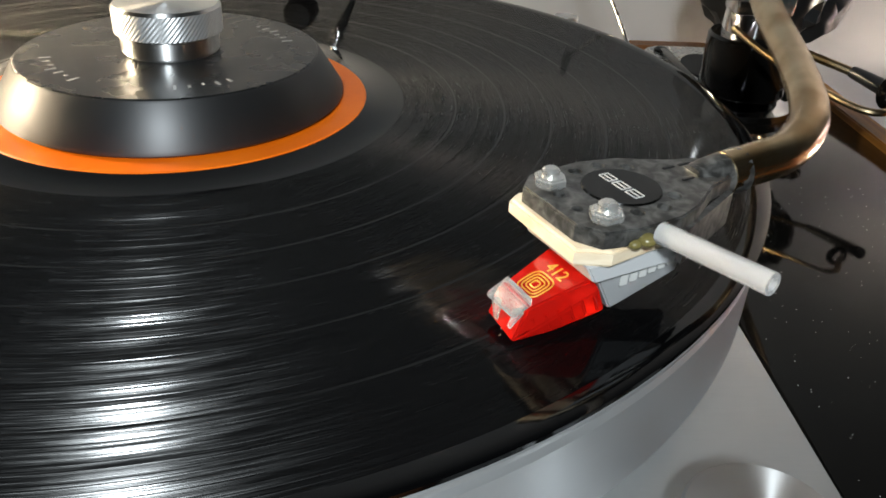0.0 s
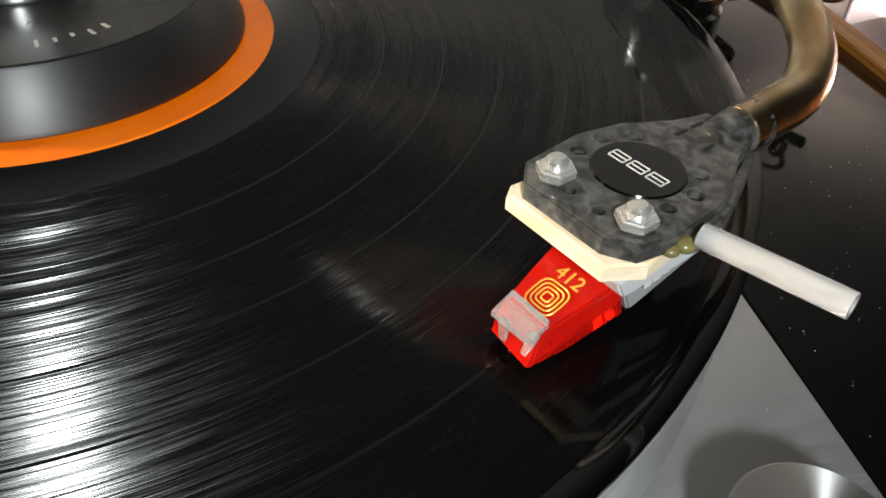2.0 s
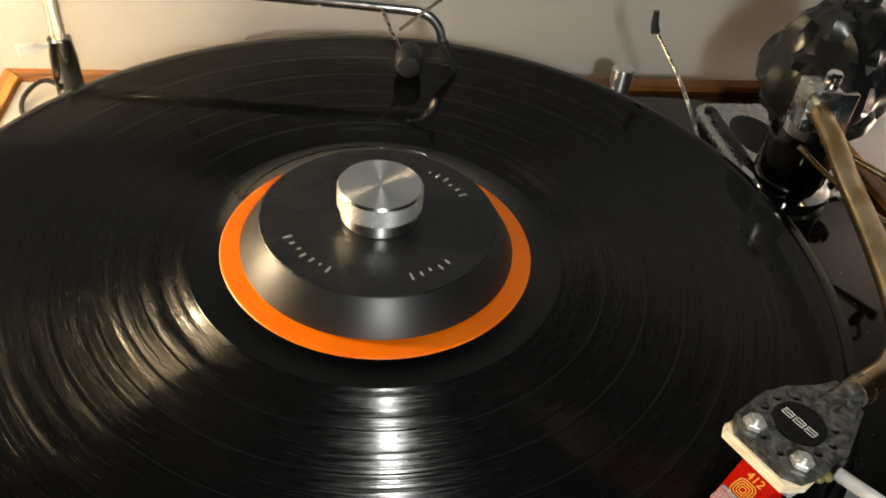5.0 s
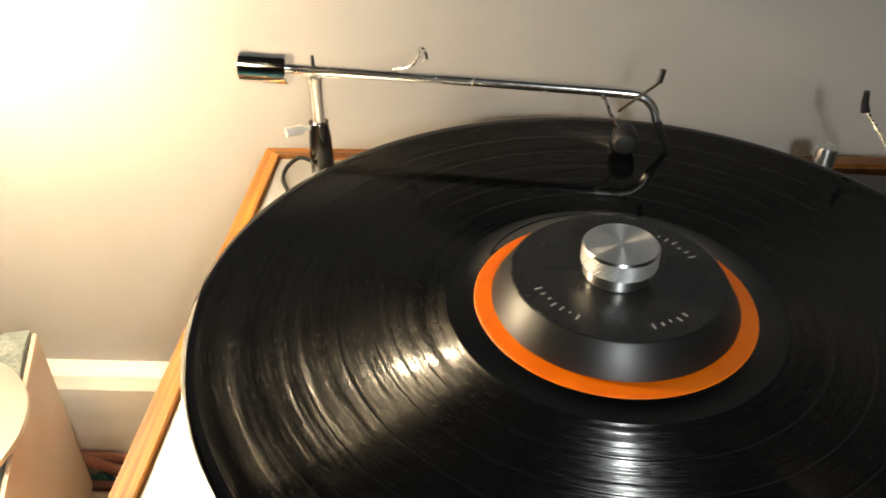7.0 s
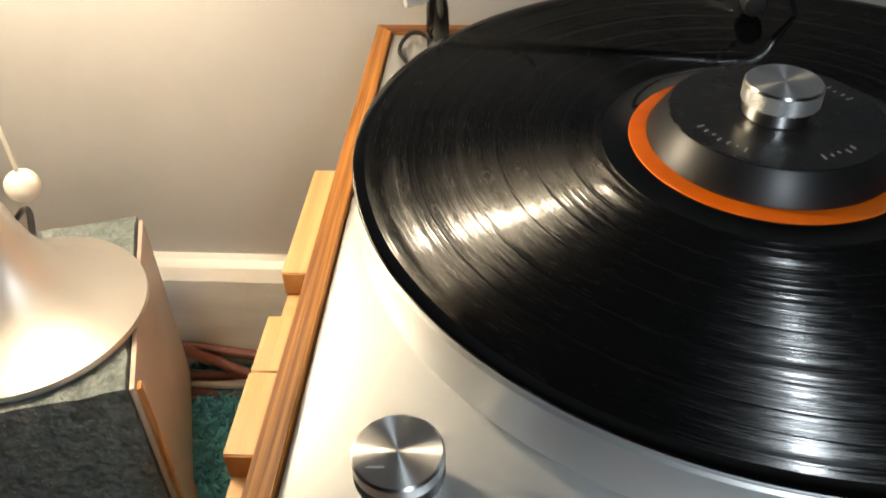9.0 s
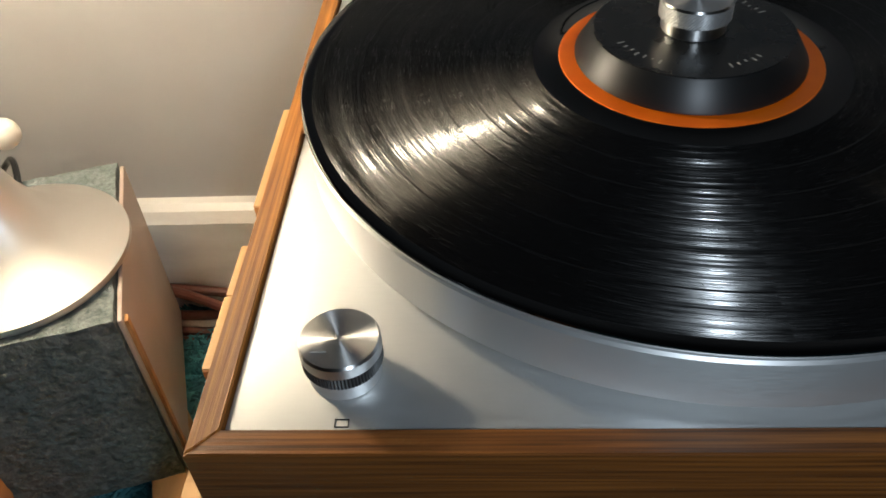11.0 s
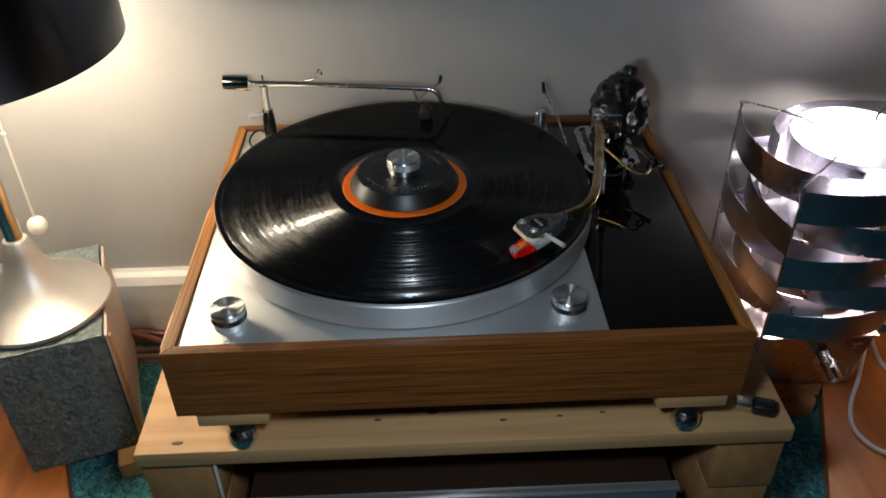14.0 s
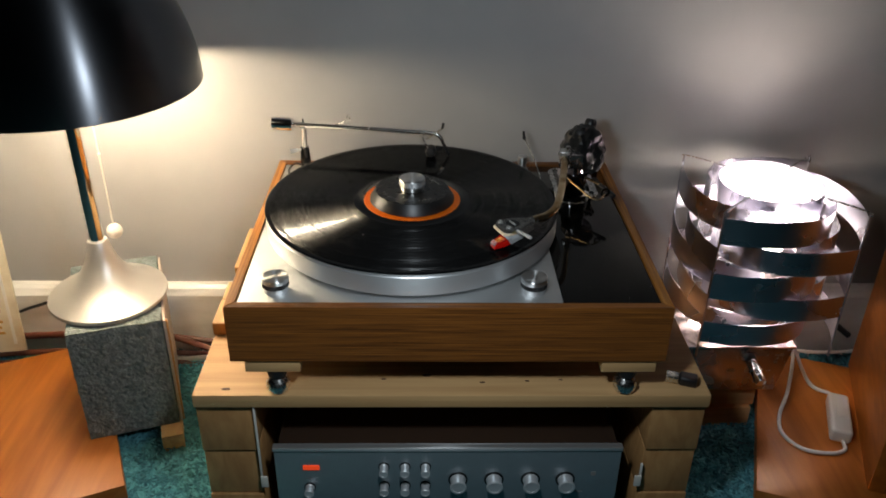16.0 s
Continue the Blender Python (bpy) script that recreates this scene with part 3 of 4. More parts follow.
for z in np.linspace(0.0173, 0.0234, 10):
    odd = len(rows) % 2
    rows.append([knob.verts.new(((0.0133 + (0.00010 if (k + odd) % 2 else 0)) * math.cos(2 * math.pi * k / n), (0.0133 + (0.00010 if (k + odd) % 2 else 0)) * math.sin(2 * math.pi * k / n), z)) for k in range(n)])
for a, b in zip(rows, rows[1:]):
    for k in range(n):
        knob.faces.new((a[k], a[(k + 1) % n], b[(k + 1) % n], b[k]))
knurl = knob
knob = join(lathe([(0.0133, 0.0234), (0.0127, 0.0242), (0, 0.0243)], (0, 0, 0), 96), lathe([(0, 0.0119), (0.0116, 0.0119), (0.0122, 0.0126), (0.0122, 0.0168), (0.0133, 0.0173)], (0, 0, 0), 96))
knob_ob = part("knob", knob, M["alu_turned"], clamp, "silver aluminium knob")
part("knurl", knurl, M["platter"], knob_ob, "fine diamond knurling", False)

# ---- tonearm with headshell and cartridge ----
arm = thing("tonearm", (0.181, 0.046, -0.0304), "S-shaped vintage tonearm with perforated headshell and red cartridge", "tonearm")
SHELL = Matrix(((0.895, 0.446, 0, 0.0944), (0.446, -0.895, 0, -0.0933), (0, 0, 1, 0), (0, 0, 0, 1)))  # a: to the neck, b: to the finger lift


def S(a, b, z):
    return SHELL @ Vector((a, b, z))


outline = [(-0.0140, -0.0068), (-0.0140, 0.0070), (-0.0115, 0.0110), (-0.0055, 0.0122), (0.0030, 0.0118), (0.0085, 0.0098), (0.0150, 0.0058), (0.0210, 0.0042), (0.0210, -0.0042), (0.0150, -0.0058), (0.0075, -0.0098), (0.0, -0.0113), (-0.0105, -0.0103)]
holes = [(0.0085 * math.cos(a) + 0.0003, 0.0085 * math.sin(a), 0.00115) for a in (0.75, 1.35, 1.95, -0.75, -1.35, -1.95)] + [(-0.0105, -0.0020, 0.0009), (-0.0107, 0.0032, 0.0009)]
shell = part("headshell", prism(outline, 0.0176, 0.0206, SHELL, 0.0003, holes), M["shell"], arm, "worn dark grey perforated headshell", False)
for hx, hy, hr in holes:
    part("hole_rim", lathe([(hr, -0.0008), (hr + 0.00005, 0.00006), (hr + 0.00022, 0.00006), (hr + 0.0003, 0)], m=SHELL @ Matrix.Translation((hx, hy, 0.0206)), segs=18), M["shell"], shell)
    # black disc inside each hole stands in for the shade down there
    part("hole_shade_disc", lathe([(0, 0), (hr, 0), (hr, -0.0006), (0, -0.0006)], m=SHELL @ Matrix.Translation((hx, hy, 0.0195)), segs=18), M["black_matt"], shell)
for ha, hr in ((0.0095, 0.0019), (0.0150, 0.0013)):
    part("side_hole", lathe([(0, 0), (hr, 0), (hr + 0.0003, 0.0003), (0, 0.0003)], m=axis(S(ha, 0.0105 - 0.41 * (ha - 0.004) + 0.0006, 0.0152), S(0.41, 1, 0) - S(0, 0, 0)), segs=20), M["zinc"], shell)
part("rib", prism([(0.004, 0.0108), (0.004, 0.0122), (0.021, 0.0052), (0.021, 0.004)], 0.0120, 0.0180, SHELL), M["shell"], shell)
part("rib", prism([(0.004, -0.0108), (0.004, -0.0122), (0.021, -0.0052), (0.021, -0.004)], 0.0120, 0.0180, SHELL), M["shell"], shell)
part("neck", tube([S(0.016, 0.0002, 0.0184), S(0.0205, 0.0004, 0.0190), S(0.0262, 0.0007, 0.0193)], (0.0032, 0.0041), 16), M["shell"], shell)
for k in range(3):
    part("slot", prism([(0.0118 + 0.0035 * k, 0.0018), (0.0142 + 0.0035 * k, 0.0018), (0.0142 + 0.0035 * k, 0.0023), (0.0118 + 0.0035 * k, 0.0023)], 0.0206, 0.0208, SHELL), M["black_matt"], shell)
    part("slot", prism([(0.0118 + 0.0035 * k, -0.0030), (0.0142 + 0.0035 * k, -0.0030), (0.0142 + 0.0035 * k, -0.0025), (0.0118 + 0.0035 * k, -0.0025)], 0.0206, 0.0208, SHELL), M["black_matt"], shell)
badge = part("badge", lathe([(0, 0.0003), (0.0064, 0.0003), (0.0066, 0.0)], m=SHELL @ Matrix.Translation((0.0005, 0, 0.0206)), segs=40), M["black_gloss"], shell, "glossy black round badge")
for k in range(3):
    for da, db, ha, hb in ((-0.0009, 0, 0.00010, 0.0013), (0.0009, 0, 0.00010, 0.0013), (0, -0.0013, 0.0009, 0.00010), (0, 0.0013, 0.0009, 0.00010), (0, 0.0001, 0.00010, 0.0012)):
        part("print_bar", box(da - ha, da + ha, db - hb, db + hb, 0, 0.0001, 0, SHELL @ Matrix.Translation((0.0005, -0.0034 + 0.0033 * k, 0.0209))), M["white_print"], badge)
for a, b in ((-0.0098, -0.0055), (-0.0088, 0.0076)):
    hexa = [(a + 0.0028 * math.cos(k * math.pi / 3), b + 0.0028 * math.sin(k * math.pi / 3)) for k in range(6)]
    nut = part("nut", prism(hexa, 0.0206, 0.0224, SHELL, 0.0004), M["zinc"], shell, "steel hexagon nut", False)
    part("screw", lathe([(0.0015, 0), (0.0015, 0.0009), (0.0010, 0.0013), (0, 0.0013)], m=SHELL @ Matrix.Translation((a, b, 0.0224)), segs=18), M["zinc"], nut)
part("spacer", prism([(-0.0148, -0.0090), (-0.0150, 0.0088), (-0.0100, 0.0118), (0.0060, 0.0100), (0.0060, -0.0090), (-0.0125, -0.0106)], 0.0146, 0.0175, SHELL, 0.0005), M["balsa"], arm, "cream balsa wood spacer")
lift_from, lift_to = S(-0.0030, 0.0135, 0.0200), S(-0.0006, 0.0320, 0.0212)
span = (lift_to - lift_from).length
part("finger_lift", lathe([(0.0009, 0), (0.0017, 0), (0.0017, span), (0.0010, span), (0.0009, span - 0.0004), (0.0009, 0)], m=axis(lift_from, lift_to - lift_from), segs=28), M["tubing"], arm, "milky clear plastic tube")
part("glue_blob", join(ball(S(-0.0045, 0.0125, 0.0186), 0.0015, 0.7), ball(S(-0.0020, 0.0128, 0.0182), 0.0013, 0.7), ball(S(-0.0062, 0.0118, 0.0180), 0.0012, 0.7)), M["glue"], arm, "yellowed lump of glue")


def hull(points, bevel=0.0):
    bm = bmesh.new()
    for p in points:
        bm.verts.new(S(*p))
    bmesh.ops.convex_hull(bm, input=bm.verts[:])
    bmesh.ops.dissolve_limit(bm, angle_limit=0.03, verts=bm.verts[:], edges=bm.edges[:])
    if bevel:
        bmesh.ops.bevel(bm, geom=bm.edges[:], offset=bevel, segments=2, affect="EDGES")
    return bm


cart = part("cartridge", hull([(a, 0.0016 + b, z) for a, z, w in ((-0.0118, 0.0145, 0.0078), (0.0075, 0.0145, 0.0078), (0.0085, 0.0072, 0.0060), (-0.0045, 0.0028, 0.0056), (-0.0085, 0.0096, 0.0066)) for b in (-w, w)], 0.0003), M["grey_body"], arm, "pale grey cartridge body", False)
part("mount_plate", hull([(a, b, z) for a, z in ((-0.0132, 0.0146), (-0.0112, 0.0112), (0.0070, 0.0146), (0.0070, 0.0112)) for b in (-0.0078, 0.0102)], 0.0003), M["mount"], cart, "pale grey mounting plate", False)
for k in range(6):
    part("print_bar", box(-0.0007, 0.0007, -0.0001, 0.0001, -0.0009, 0.0009 - 0.0004 * (k % 2), 0, SHELL @ Matrix.Translation((-0.0040 + 0.0019 * k, 0.0088, 0.0092 + 0.0003 * k))), M["white_print"], cart)
red = part("stylus_cover", hull([(-0.0090, -0.0040, 0.0099), (-0.0090, 0.0072, 0.0099), (-0.0075, -0.0044, 0.0075), (-0.0075, 0.0077, 0.0075), (-0.0052, -0.0042, 0.0026), (-0.0052, 0.0070, 0.0026),
                                 (-0.0196, -0.0022, 0.0062), (-0.0196, 0.0056, 0.0062), (-0.0220, -0.0022, 0.0016), (-0.0224, 0.0059, 0.0008), (-0.0150, -0.0030, 0.0008), (-0.0150, 0.0062, 0.0008)], 0.0003), M["red"], cart, "transparent red stylus holder", False)
for k in range(6):
    t = k / 5
    part("grip_ridge", tube([S(-0.0085 - 0.0105 * t, 0.0076 - 0.0016 * t, 0.0066 - 0.0022 * t), S(-0.0072 - 0.0105 * t, 0.0074 - 0.0013 * t, 0.0036 - 0.0020 * t)], 0.00024, 6, 1), M["red"], red)


def on_top(u, v):
    """A place on the sloping top face of the stylus holder."""
    return S(-0.0090 - 0.0106 * u, v, 0.0100 - 0.0037 * u)


for side in (0.0007, 0.0013, 0.0019, 0.0025):
    pts = [on_top(0.65 + side * math.copysign(abs(math.cos(a)) ** 0.55, math.cos(a)) / 0.0112, 0.0018 + side * math.copysign(abs(math.sin(a)) ** 0.55, math.sin(a))) for a in np.linspace(0, 2 * math.pi, 25)]
    part("ring_mark", tube(pts, 0.00014, 5, 1), M["gold_print"], red, "gold printed ring")
txt = bpy.data.curves.new("number_text", "FONT")
txt.body, txt.size, txt.extrude, txt.align_x, txt.align_y = "412", 0.0031, 0.00006, "CENTER", "CENTER"
tmp = bpy.data.objects.new("tmp_text", txt)
tm = bpy.data.meshes.new_from_object(tmp)
bpy.data.objects.remove(tmp)
ex = (S(0, 1, 0) - S(0, 0, 0)).normalized()
ey = (on_top(0, 0) - on_top(1, 0)).normalized()
tb = bmesh.new()
tb.from_mesh(tm)
bmesh.ops.transform(tb, matrix=Matrix.Translation(on_top(0.29, 0.0020)) @ Matrix((ex, ey, ex.cross(ey))).transposed().to_4x4(), verts=tb.verts)
part("number", tb, M["gold_print"], red, "gold printed number 412", False)
guard = join(hull([(-0.0188, -0.0018, 0.0080), (-0.0188, 0.0054, 0.0078), (-0.0226, -0.0018, 0.0060), (-0.0222, 0.0054, 0.0058), (-0.0188, -0.0018, 0.0064), (-0.0188, 0.0054, 0.0064), (-0.0226, -0.0018, 0.0050), (-0.0222, 0.0054, 0.0048)], 0.0002),
             hull([(-0.0226, -0.0004, 0.0054), (-0.0226, 0.0012, 0.0054), (-0.0220, -0.0004, 0.0016), (-0.0220, 0.0012, 0.0016), (-0.0212, -0.0004, 0.0054), (-0.0212, 0.0012, 0.0054)], 0.0002),
             hull([(-0.0214, 0.0042, 0.0060), (-0.0214, 0.0055, 0.0060), (-0.0226, 0.0042, 0.0030), (-0.0226, 0.0055, 0.0030), (-0.0200, 0.0042, 0.0055), (-0.0200, 0.0055, 0.0055)], 0.0002))
part("stylus_guard", guard, M["clear"], cart, "clear plastic stylus grip", False)
part("cantilever", tube([S(-0.0150, 0.0016, 0.0030), S(-0.0216, 0.0016, 0.0003)], 0.00025, 6, 1), M["steel"], cart)
part("arm_tube", tube([S(0.0225, 0.0007, 0.0193), S(0.0280, 0.0008, 0.0197), (0.1290, -0.0765, 0.0205), (0.1370, -0.0665, 0.0215), (0.1420, -0.0550, 0.0224), (0.1460, -0.0410, 0.0232), (0.1502, -0.0240, 0.0241), (0.1550, 0.0000, 0.0260), (0.1590, 0.0180, 0.0280), (0.1615, 0.0360, 0.0300)], 0.0038, 20, 8), M["gold_tube"], arm, "tarnished gold-coloured S-shaped arm tube")
# bearing, pillar and base
part("pivot_block", box(-0.006, 0.006, -0.005, 0.008, 0.021, 0.038, 0.0010, Matrix.Translation((0.1625, 0.040, 0)) @ Matrix.Rotation(-0.15, 4, "Z")), M["steel"], arm, "scratched silver bearing block")
part("yoke", box(-0.003, 0.016, 0.004, 0.016, 0.014, 0.031, 0.0012, Matrix.Translation((0.168, 0.042, 0))), M["chrome_satin"], arm)
part("yoke_screw", lathe([(0, 0), (0.0030, 0), (0.0030, 0.004), (0.0022, 0.005), (0, 0.005)], m=axis((0.1655, 0.041, 0.038), (0, 0, 1)), segs=20), M["chrome"], arm)
part("pillar", lathe([(0, -0.0303), (0.0185, -0.0303), (0.0185, -0.0255), (0.0172, -0.0245), (0.0172, -0.0215), (0.0185, -0.0205), (0.0185, -0.0182), (0.0130, -0.0165), (0.0105, -0.0155), (0.0105, 0.014), (0, 0.014)], (0.178, 0.060, 0), 48), M["chrome"], arm, "polished chrome pillar")
part("collar", lathe([(0.0106, -0.0150), (0.0142, -0.0150), (0.0146, -0.0140), (0.0146, 0.0040), (0.0138, 0.0050), (0.0106, 0.0050)], (0.178, 0.060, 0), 40), M["black_gloss"], arm, "black gloss collar")


def rounded(cx, cy, hx, hy, r):
    """A rectangle with round corners, as an outline."""
    return [(cx + sx * (hx - r) + r * math.cos(radians(a0 + 15 * q)), cy + sy * (hy - r) + r * math.sin(radians(a0 + 15 * q)))
            for sx, sy, a0 in ((1, 1, 0), (-1, 1, 90), (-1, -1, 180), (1, -1, 270)) for q in range(7)]


part("bed_block", prism(rounded(0.1825, 0.092, 0.020, 0.030, 0.006), -0.0303, -0.0216, None, 0.0006), M["black_gloss"], arm, "black block under the sliding plate")
bp = part("base_plate", prism(rounded(0.1825, 0.0860, 0.0240, 0.0380, 0.010), -0.0215, -0.0185, None, 0.0006), M["steel"], arm, "bright steel sliding base plate")
for x, y in ((0.166, 0.056), (0.199, 0.056), (0.166, 0.116), (0.199, 0.116)):
    part("screw", lathe([(0.0030, -0.0186), (0.0030, -0.0176), (0.0018, -0.0168), (0, -0.0168)], (x, y, 0), 16), M["black_gloss"], bp)
part("slot", prism([(0.180 + 0.011 * math.cos(k * math.pi / 12), 0.095 + 0.017 * math.sin(k * math.pi / 12)) for k in range(24)], -0.0186, -0.0181), M["black_matt"], bp, "dark sliding slot")
part("slide_rail", box(0.1640, 0.1675, 0.062, 0.112, -0.0185, -0.0160, 0.0006), M["black_gloss"], bp)
part("slide_rail", box(0.1945, 0.1980, 0.062, 0.112, -0.0185, -0.0160, 0.0006), M["black_gloss"], bp)
# bias wire loop and lifting lever
part("bias_wire", tube([(0.1625, 0.040, 0.012), (0.1700, 0.030, 0.007), (0.1810, 0.014, 0.002), (0.1880, 0.0045, 0.0), (0.1930, 0.0015, -0.0004), (0.1980, 0.0040, -0.0004), (0.2030, 0.0120, 0.0004)], 0.0011, 10), M["gold_tube"], arm, "bent gold wire loop")
lever = part("lift_lever", tube([(0.182, 0.056, 0.004), (0.1935, 0.046, 0.002), (0.2035, 0.0365, -0.0002)], 0.0014, 10, 2), M["gold_tube"], arm)
part("lever_grip", tube([(0.2030, 0.0370, 0.0), (0.2075, 0.0285, -0.0012), (0.2135, 0.0150, -0.0030)], (0.0019, 0.0031), 14, 3), M["black_plastic"], lever, "black plastic lever grip")
part("bias_ring", tube([(0.2045 + 0.0042 * math.cos(a), 0.0160 + 0.002 * math.cos(a), 0.0010 + 0.0042 * math.sin(a)) for a in np.linspace(0, 2 * math.pi, 17)], 0.0013, 8, 2), M["black_gloss"], arm, "black ring on the wire")
# crumpled black cover on the counterweight
cr = bmesh.new()
bmesh.ops.create_icosphere(cr, subdivisions=4, radius=1.0)
for v in cr.verts:
    q = v.co.copy()
    fold = 0.20 * noise.noise(q * 2.1 + Vector((3, 1, 7))) + 0.22 * abs(noise.noise(q * 3.7)) + 0.14 * noise.noise(q * 7.0) + 0.07 * noise.noise(q * 15.0)
    wide = 1.0 - 0.24 * max(q.z, 0)
    v.co = Vector((q.x * 0.0235 * wide * (1 + fold), q.y * 0.025 * (1 + fold), q.z * 0.0285 * (1 + 0.6 * fold)))
bmesh.ops.transform(cr, matrix=pose(0.1885, 0.076, 0.0250, -14, 6, 0), verts=cr.verts)
cover = part("weight_cover", cr, M["cover"], arm, "crumpled glossy black cover over the counterweight")
part("weight_knob", lathe([(0, 0), (0.0055, 0), (0.0065, 0.002), (0.0065, 0.013), (0.005, 0.016), (0, 0.016)], m=pose(0.1935, 0.080, 0.0430, -15, 10, 0), segs=24), M["black_plastic"], arm)
part("counterweight", lathe([(0, -0.012), (0.0125, -0.012), (0.0125, 0.010), (0.010, 0.012), (0, 0.012)], m=axis((0.200, 0.082, 0.020), (0.3, 0.95, 0.1)), segs=32), M["black_gloss"], arm)
part("counterweight_rod", tube([(0.1640, 0.045, 0.030), (0.184, 0.072, 0.0265), (0.194, 0.105, 0.026)], 0.0045, 14), M["steel"], arm)

rest = thing("cueing_rod", (0.146, 0.085, -0.0304), "thin steel cueing rod with a black tip beside the arm base", "rod")
part("rod", tube([(0.1505, 0.066, -0.0304), (0.1480, 0.074, -0.021), (0.1385, 0.096, 0.004), (0.1280, 0.117, 0.022)], 0.0008, 8), M["steel"], rest)
part("tip", tube([(0.1282, 0.1165, 0.0205), (0.1272, 0.1175, 0.0245), (0.1268, 0.118, 0.0300)], (0.0021, 0.0013), 10, 2), M["black_plastic"], rest, "black plastic tip")
pin = thing("spindle_adapter", (0.1315, 0.1485, -0.0302), "small silver cylinder standing on the top plate corner", "adapter")
part("body", lathe([(0, -0.0302), (0.0050, -0.0302), (0.0050, -0.0225), (0.0056, -0.0222), (0.0056, -0.0145), (0.0050, -0.0138), (0, -0.0138)], (0.1315, 0.1485, 0), 28), M["alu_turned"], pin)

# ---- tracking dust arm ----
dust = thing("record_cleaning_arm", (-0.1295, 0.142, -0.0302), "chrome record-cleaning arm with counterweight and brush over the record", "cleaning arm")
part("post_base", lathe([(0, -0.0302), (0.0062, -0.0302), (0.0058, -0.010), (0.0050, -0.003), (0.0050, -0.001), (0, -0.001)], (-0.1295, 0.142, 0), 28), M["black_gloss"], dust, "black post foot")
part("post", lathe([(0, -0.0012), (0.0034, -0.0012), (0.0034, 0.0205), (0.0040, 0.0215), (0.0040, 0.0240), (0.0014, 0.0255), (0.0009, 0.0345), (0, 0.0350)], (-0.1295, 0.142, 0), 24), M["chrome_satin"], dust, "chrome post")
part("clamp_screw", join(tube([(-0.1335, 0.140, -0.0035), (-0.1375, 0.138, -0.0035)], 0.0012, 10, 1), tube([(-0.1375, 0.138, -0.0035), (-0.1450, 0.134, -0.0035)], 0.0026, 12, 1)), M["platter"], dust, "silver thumb screw")
part("beam", tube([(-0.1420, 0.1435, 0.0268), (-0.060, 0.132, 0.0268), (0.0120, 0.1215, 0.0264), (0.0260, 0.1195, 0.0252), (0.0320, 0.1185, 0.0205), (0.0345, 0.118, 0.0140)], (0.0025, 0.0022), 16, 6), M["chrome_satin"], dust, "polished chrome tube")
d = Vector((-1, 0.14, 0)).normalized()
part("counterweight", lathe([(0, 0), (0.0074, 0), (0.0080, 0.0006), (0.0080, 0.0240), (0.0074, 0.0246), (0, 0.0246)], m=axis((-0.1415, 0.1435, 0.0268), d), segs=40), M["chrome"], dust, "polished chrome counterweight")
part("cradle", tube([(-0.1345, 0.1415, 0.0245), (-0.116, 0.139, 0.0245)], 0.0007, 8, 1), M["steel"], dust)
part("hook", tube([(-0.0900, 0.1365, 0.0300), (-0.0820, 0.134, 0.0325), (-0.0775, 0.132, 0.0380), (-0.0765, 0.131, 0.0425), (-0.0745, 0.130, 0.0420), (-0.0735, 0.130, 0.0385), (-0.0750, 0.131, 0.0360)], 0.00075, 8), M["steel"], dust, "bent wire hook")
part("tail", tube([(0.0345, 0.118, 0.0142), (0.0375, 0.1165, 0.0080), (0.0405, 0.115, 0.0012)], (0.0021, 0.0010), 10), M["black_plastic"], dust, "black brush stem")
part("brush_fork", tube([(0.0080, 0.1185, 0.0270), (0.0120, 0.115, 0.0190), (0.0165, 0.112, 0.0110), (0.0185, 0.111, 0.0090)], 0.0008, 8), M["steel"], dust)
part("brush_fork", tube([(0.0150, 0.1120, 0.0210), (0.0235, 0.1150, 0.0265), (0.0330, 0.1185, 0.0325)], 0.0007, 8), M["gold_tube"], dust)
part("fork_tip", tube([(0.0330, 0.1185, 0.0325), (0.0342, 0.1195, 0.0385)], 0.0015, 10, 1), M["black_plastic"], dust)
part("roller", lathe([(0, -0.008), (0.0046, -0.007), (0.0058, -0.0052), (0.0060, 0.0), (0.0058, 0.0052), (0.0046, 0.007), (0, 0.008)], m=axis((0.0200, 0.1140, 0.0066), (0.12, 1, 0)), segs=32), M["black_matt"], dust, "black plush cleaning roller")
lead = thing("earth_lead", (-0.146, 0.138, -0.0302), "thin grey earth wire looped on the top plate", "wire")
part("wire", tube([(-0.1335, 0.147, -0.0285), (-0.1420, 0.148, -0.0250), (-0.1480, 0.142, -0.0270), (-0.1490, 0.132, -0.0290), (-0.1440, 0.120, -0.0293)], 0.0011, 8), M["black_matt"], lead)

# ---- left: covered block, dome lamp, boards, sleeve ----
ROT = Matrix.Translation((-0.384, -0.020, 0)) @ Matrix.Rotation(radians(17.8), 4, "Z")
block = thing("covered_block", (-0.34, 0.06, -0.306), "rough grey-green textured block with pale side, lamp stands on it", "block")
bb = bmesh.new()
bmesh.ops.create_cube(bb, size=1)
bmesh.ops.subdivide_edges(bb, edges=bb.edges[:], cuts=40, use_grid_fill=True)
bmesh.ops.transform(bb, matrix=Matrix.LocRotScale((0.051, 0.078, -0.2360), None, (0.102, 0.156, 0.151)), verts=bb.verts)
for v in bb.verts:
    v.co += Vector((noise.noise(v.co * 90), noise.noise(v.co * 90 + Vector((5, 5, 5))), noise.noise(v.co * 70 + Vector((9, 2, 1))))) * 0.0011
bmesh.ops.transform(bb, matrix=ROT, verts=bb.verts)
part("cover", bb, M["stone"], block, "grey-green leatherette cover")
part("side_panel", box(0.1032, 0.1062, 0.002, 0.155, -0.3115, -0.163, 0.0008, ROT), M["beige"], block, "pale beige side panel")
part("edge_strip", box(0.1063, 0.1085, 0.004, 0.010, -0.3115, -0.166, 0.0004, ROT), M["pine_z"], block)
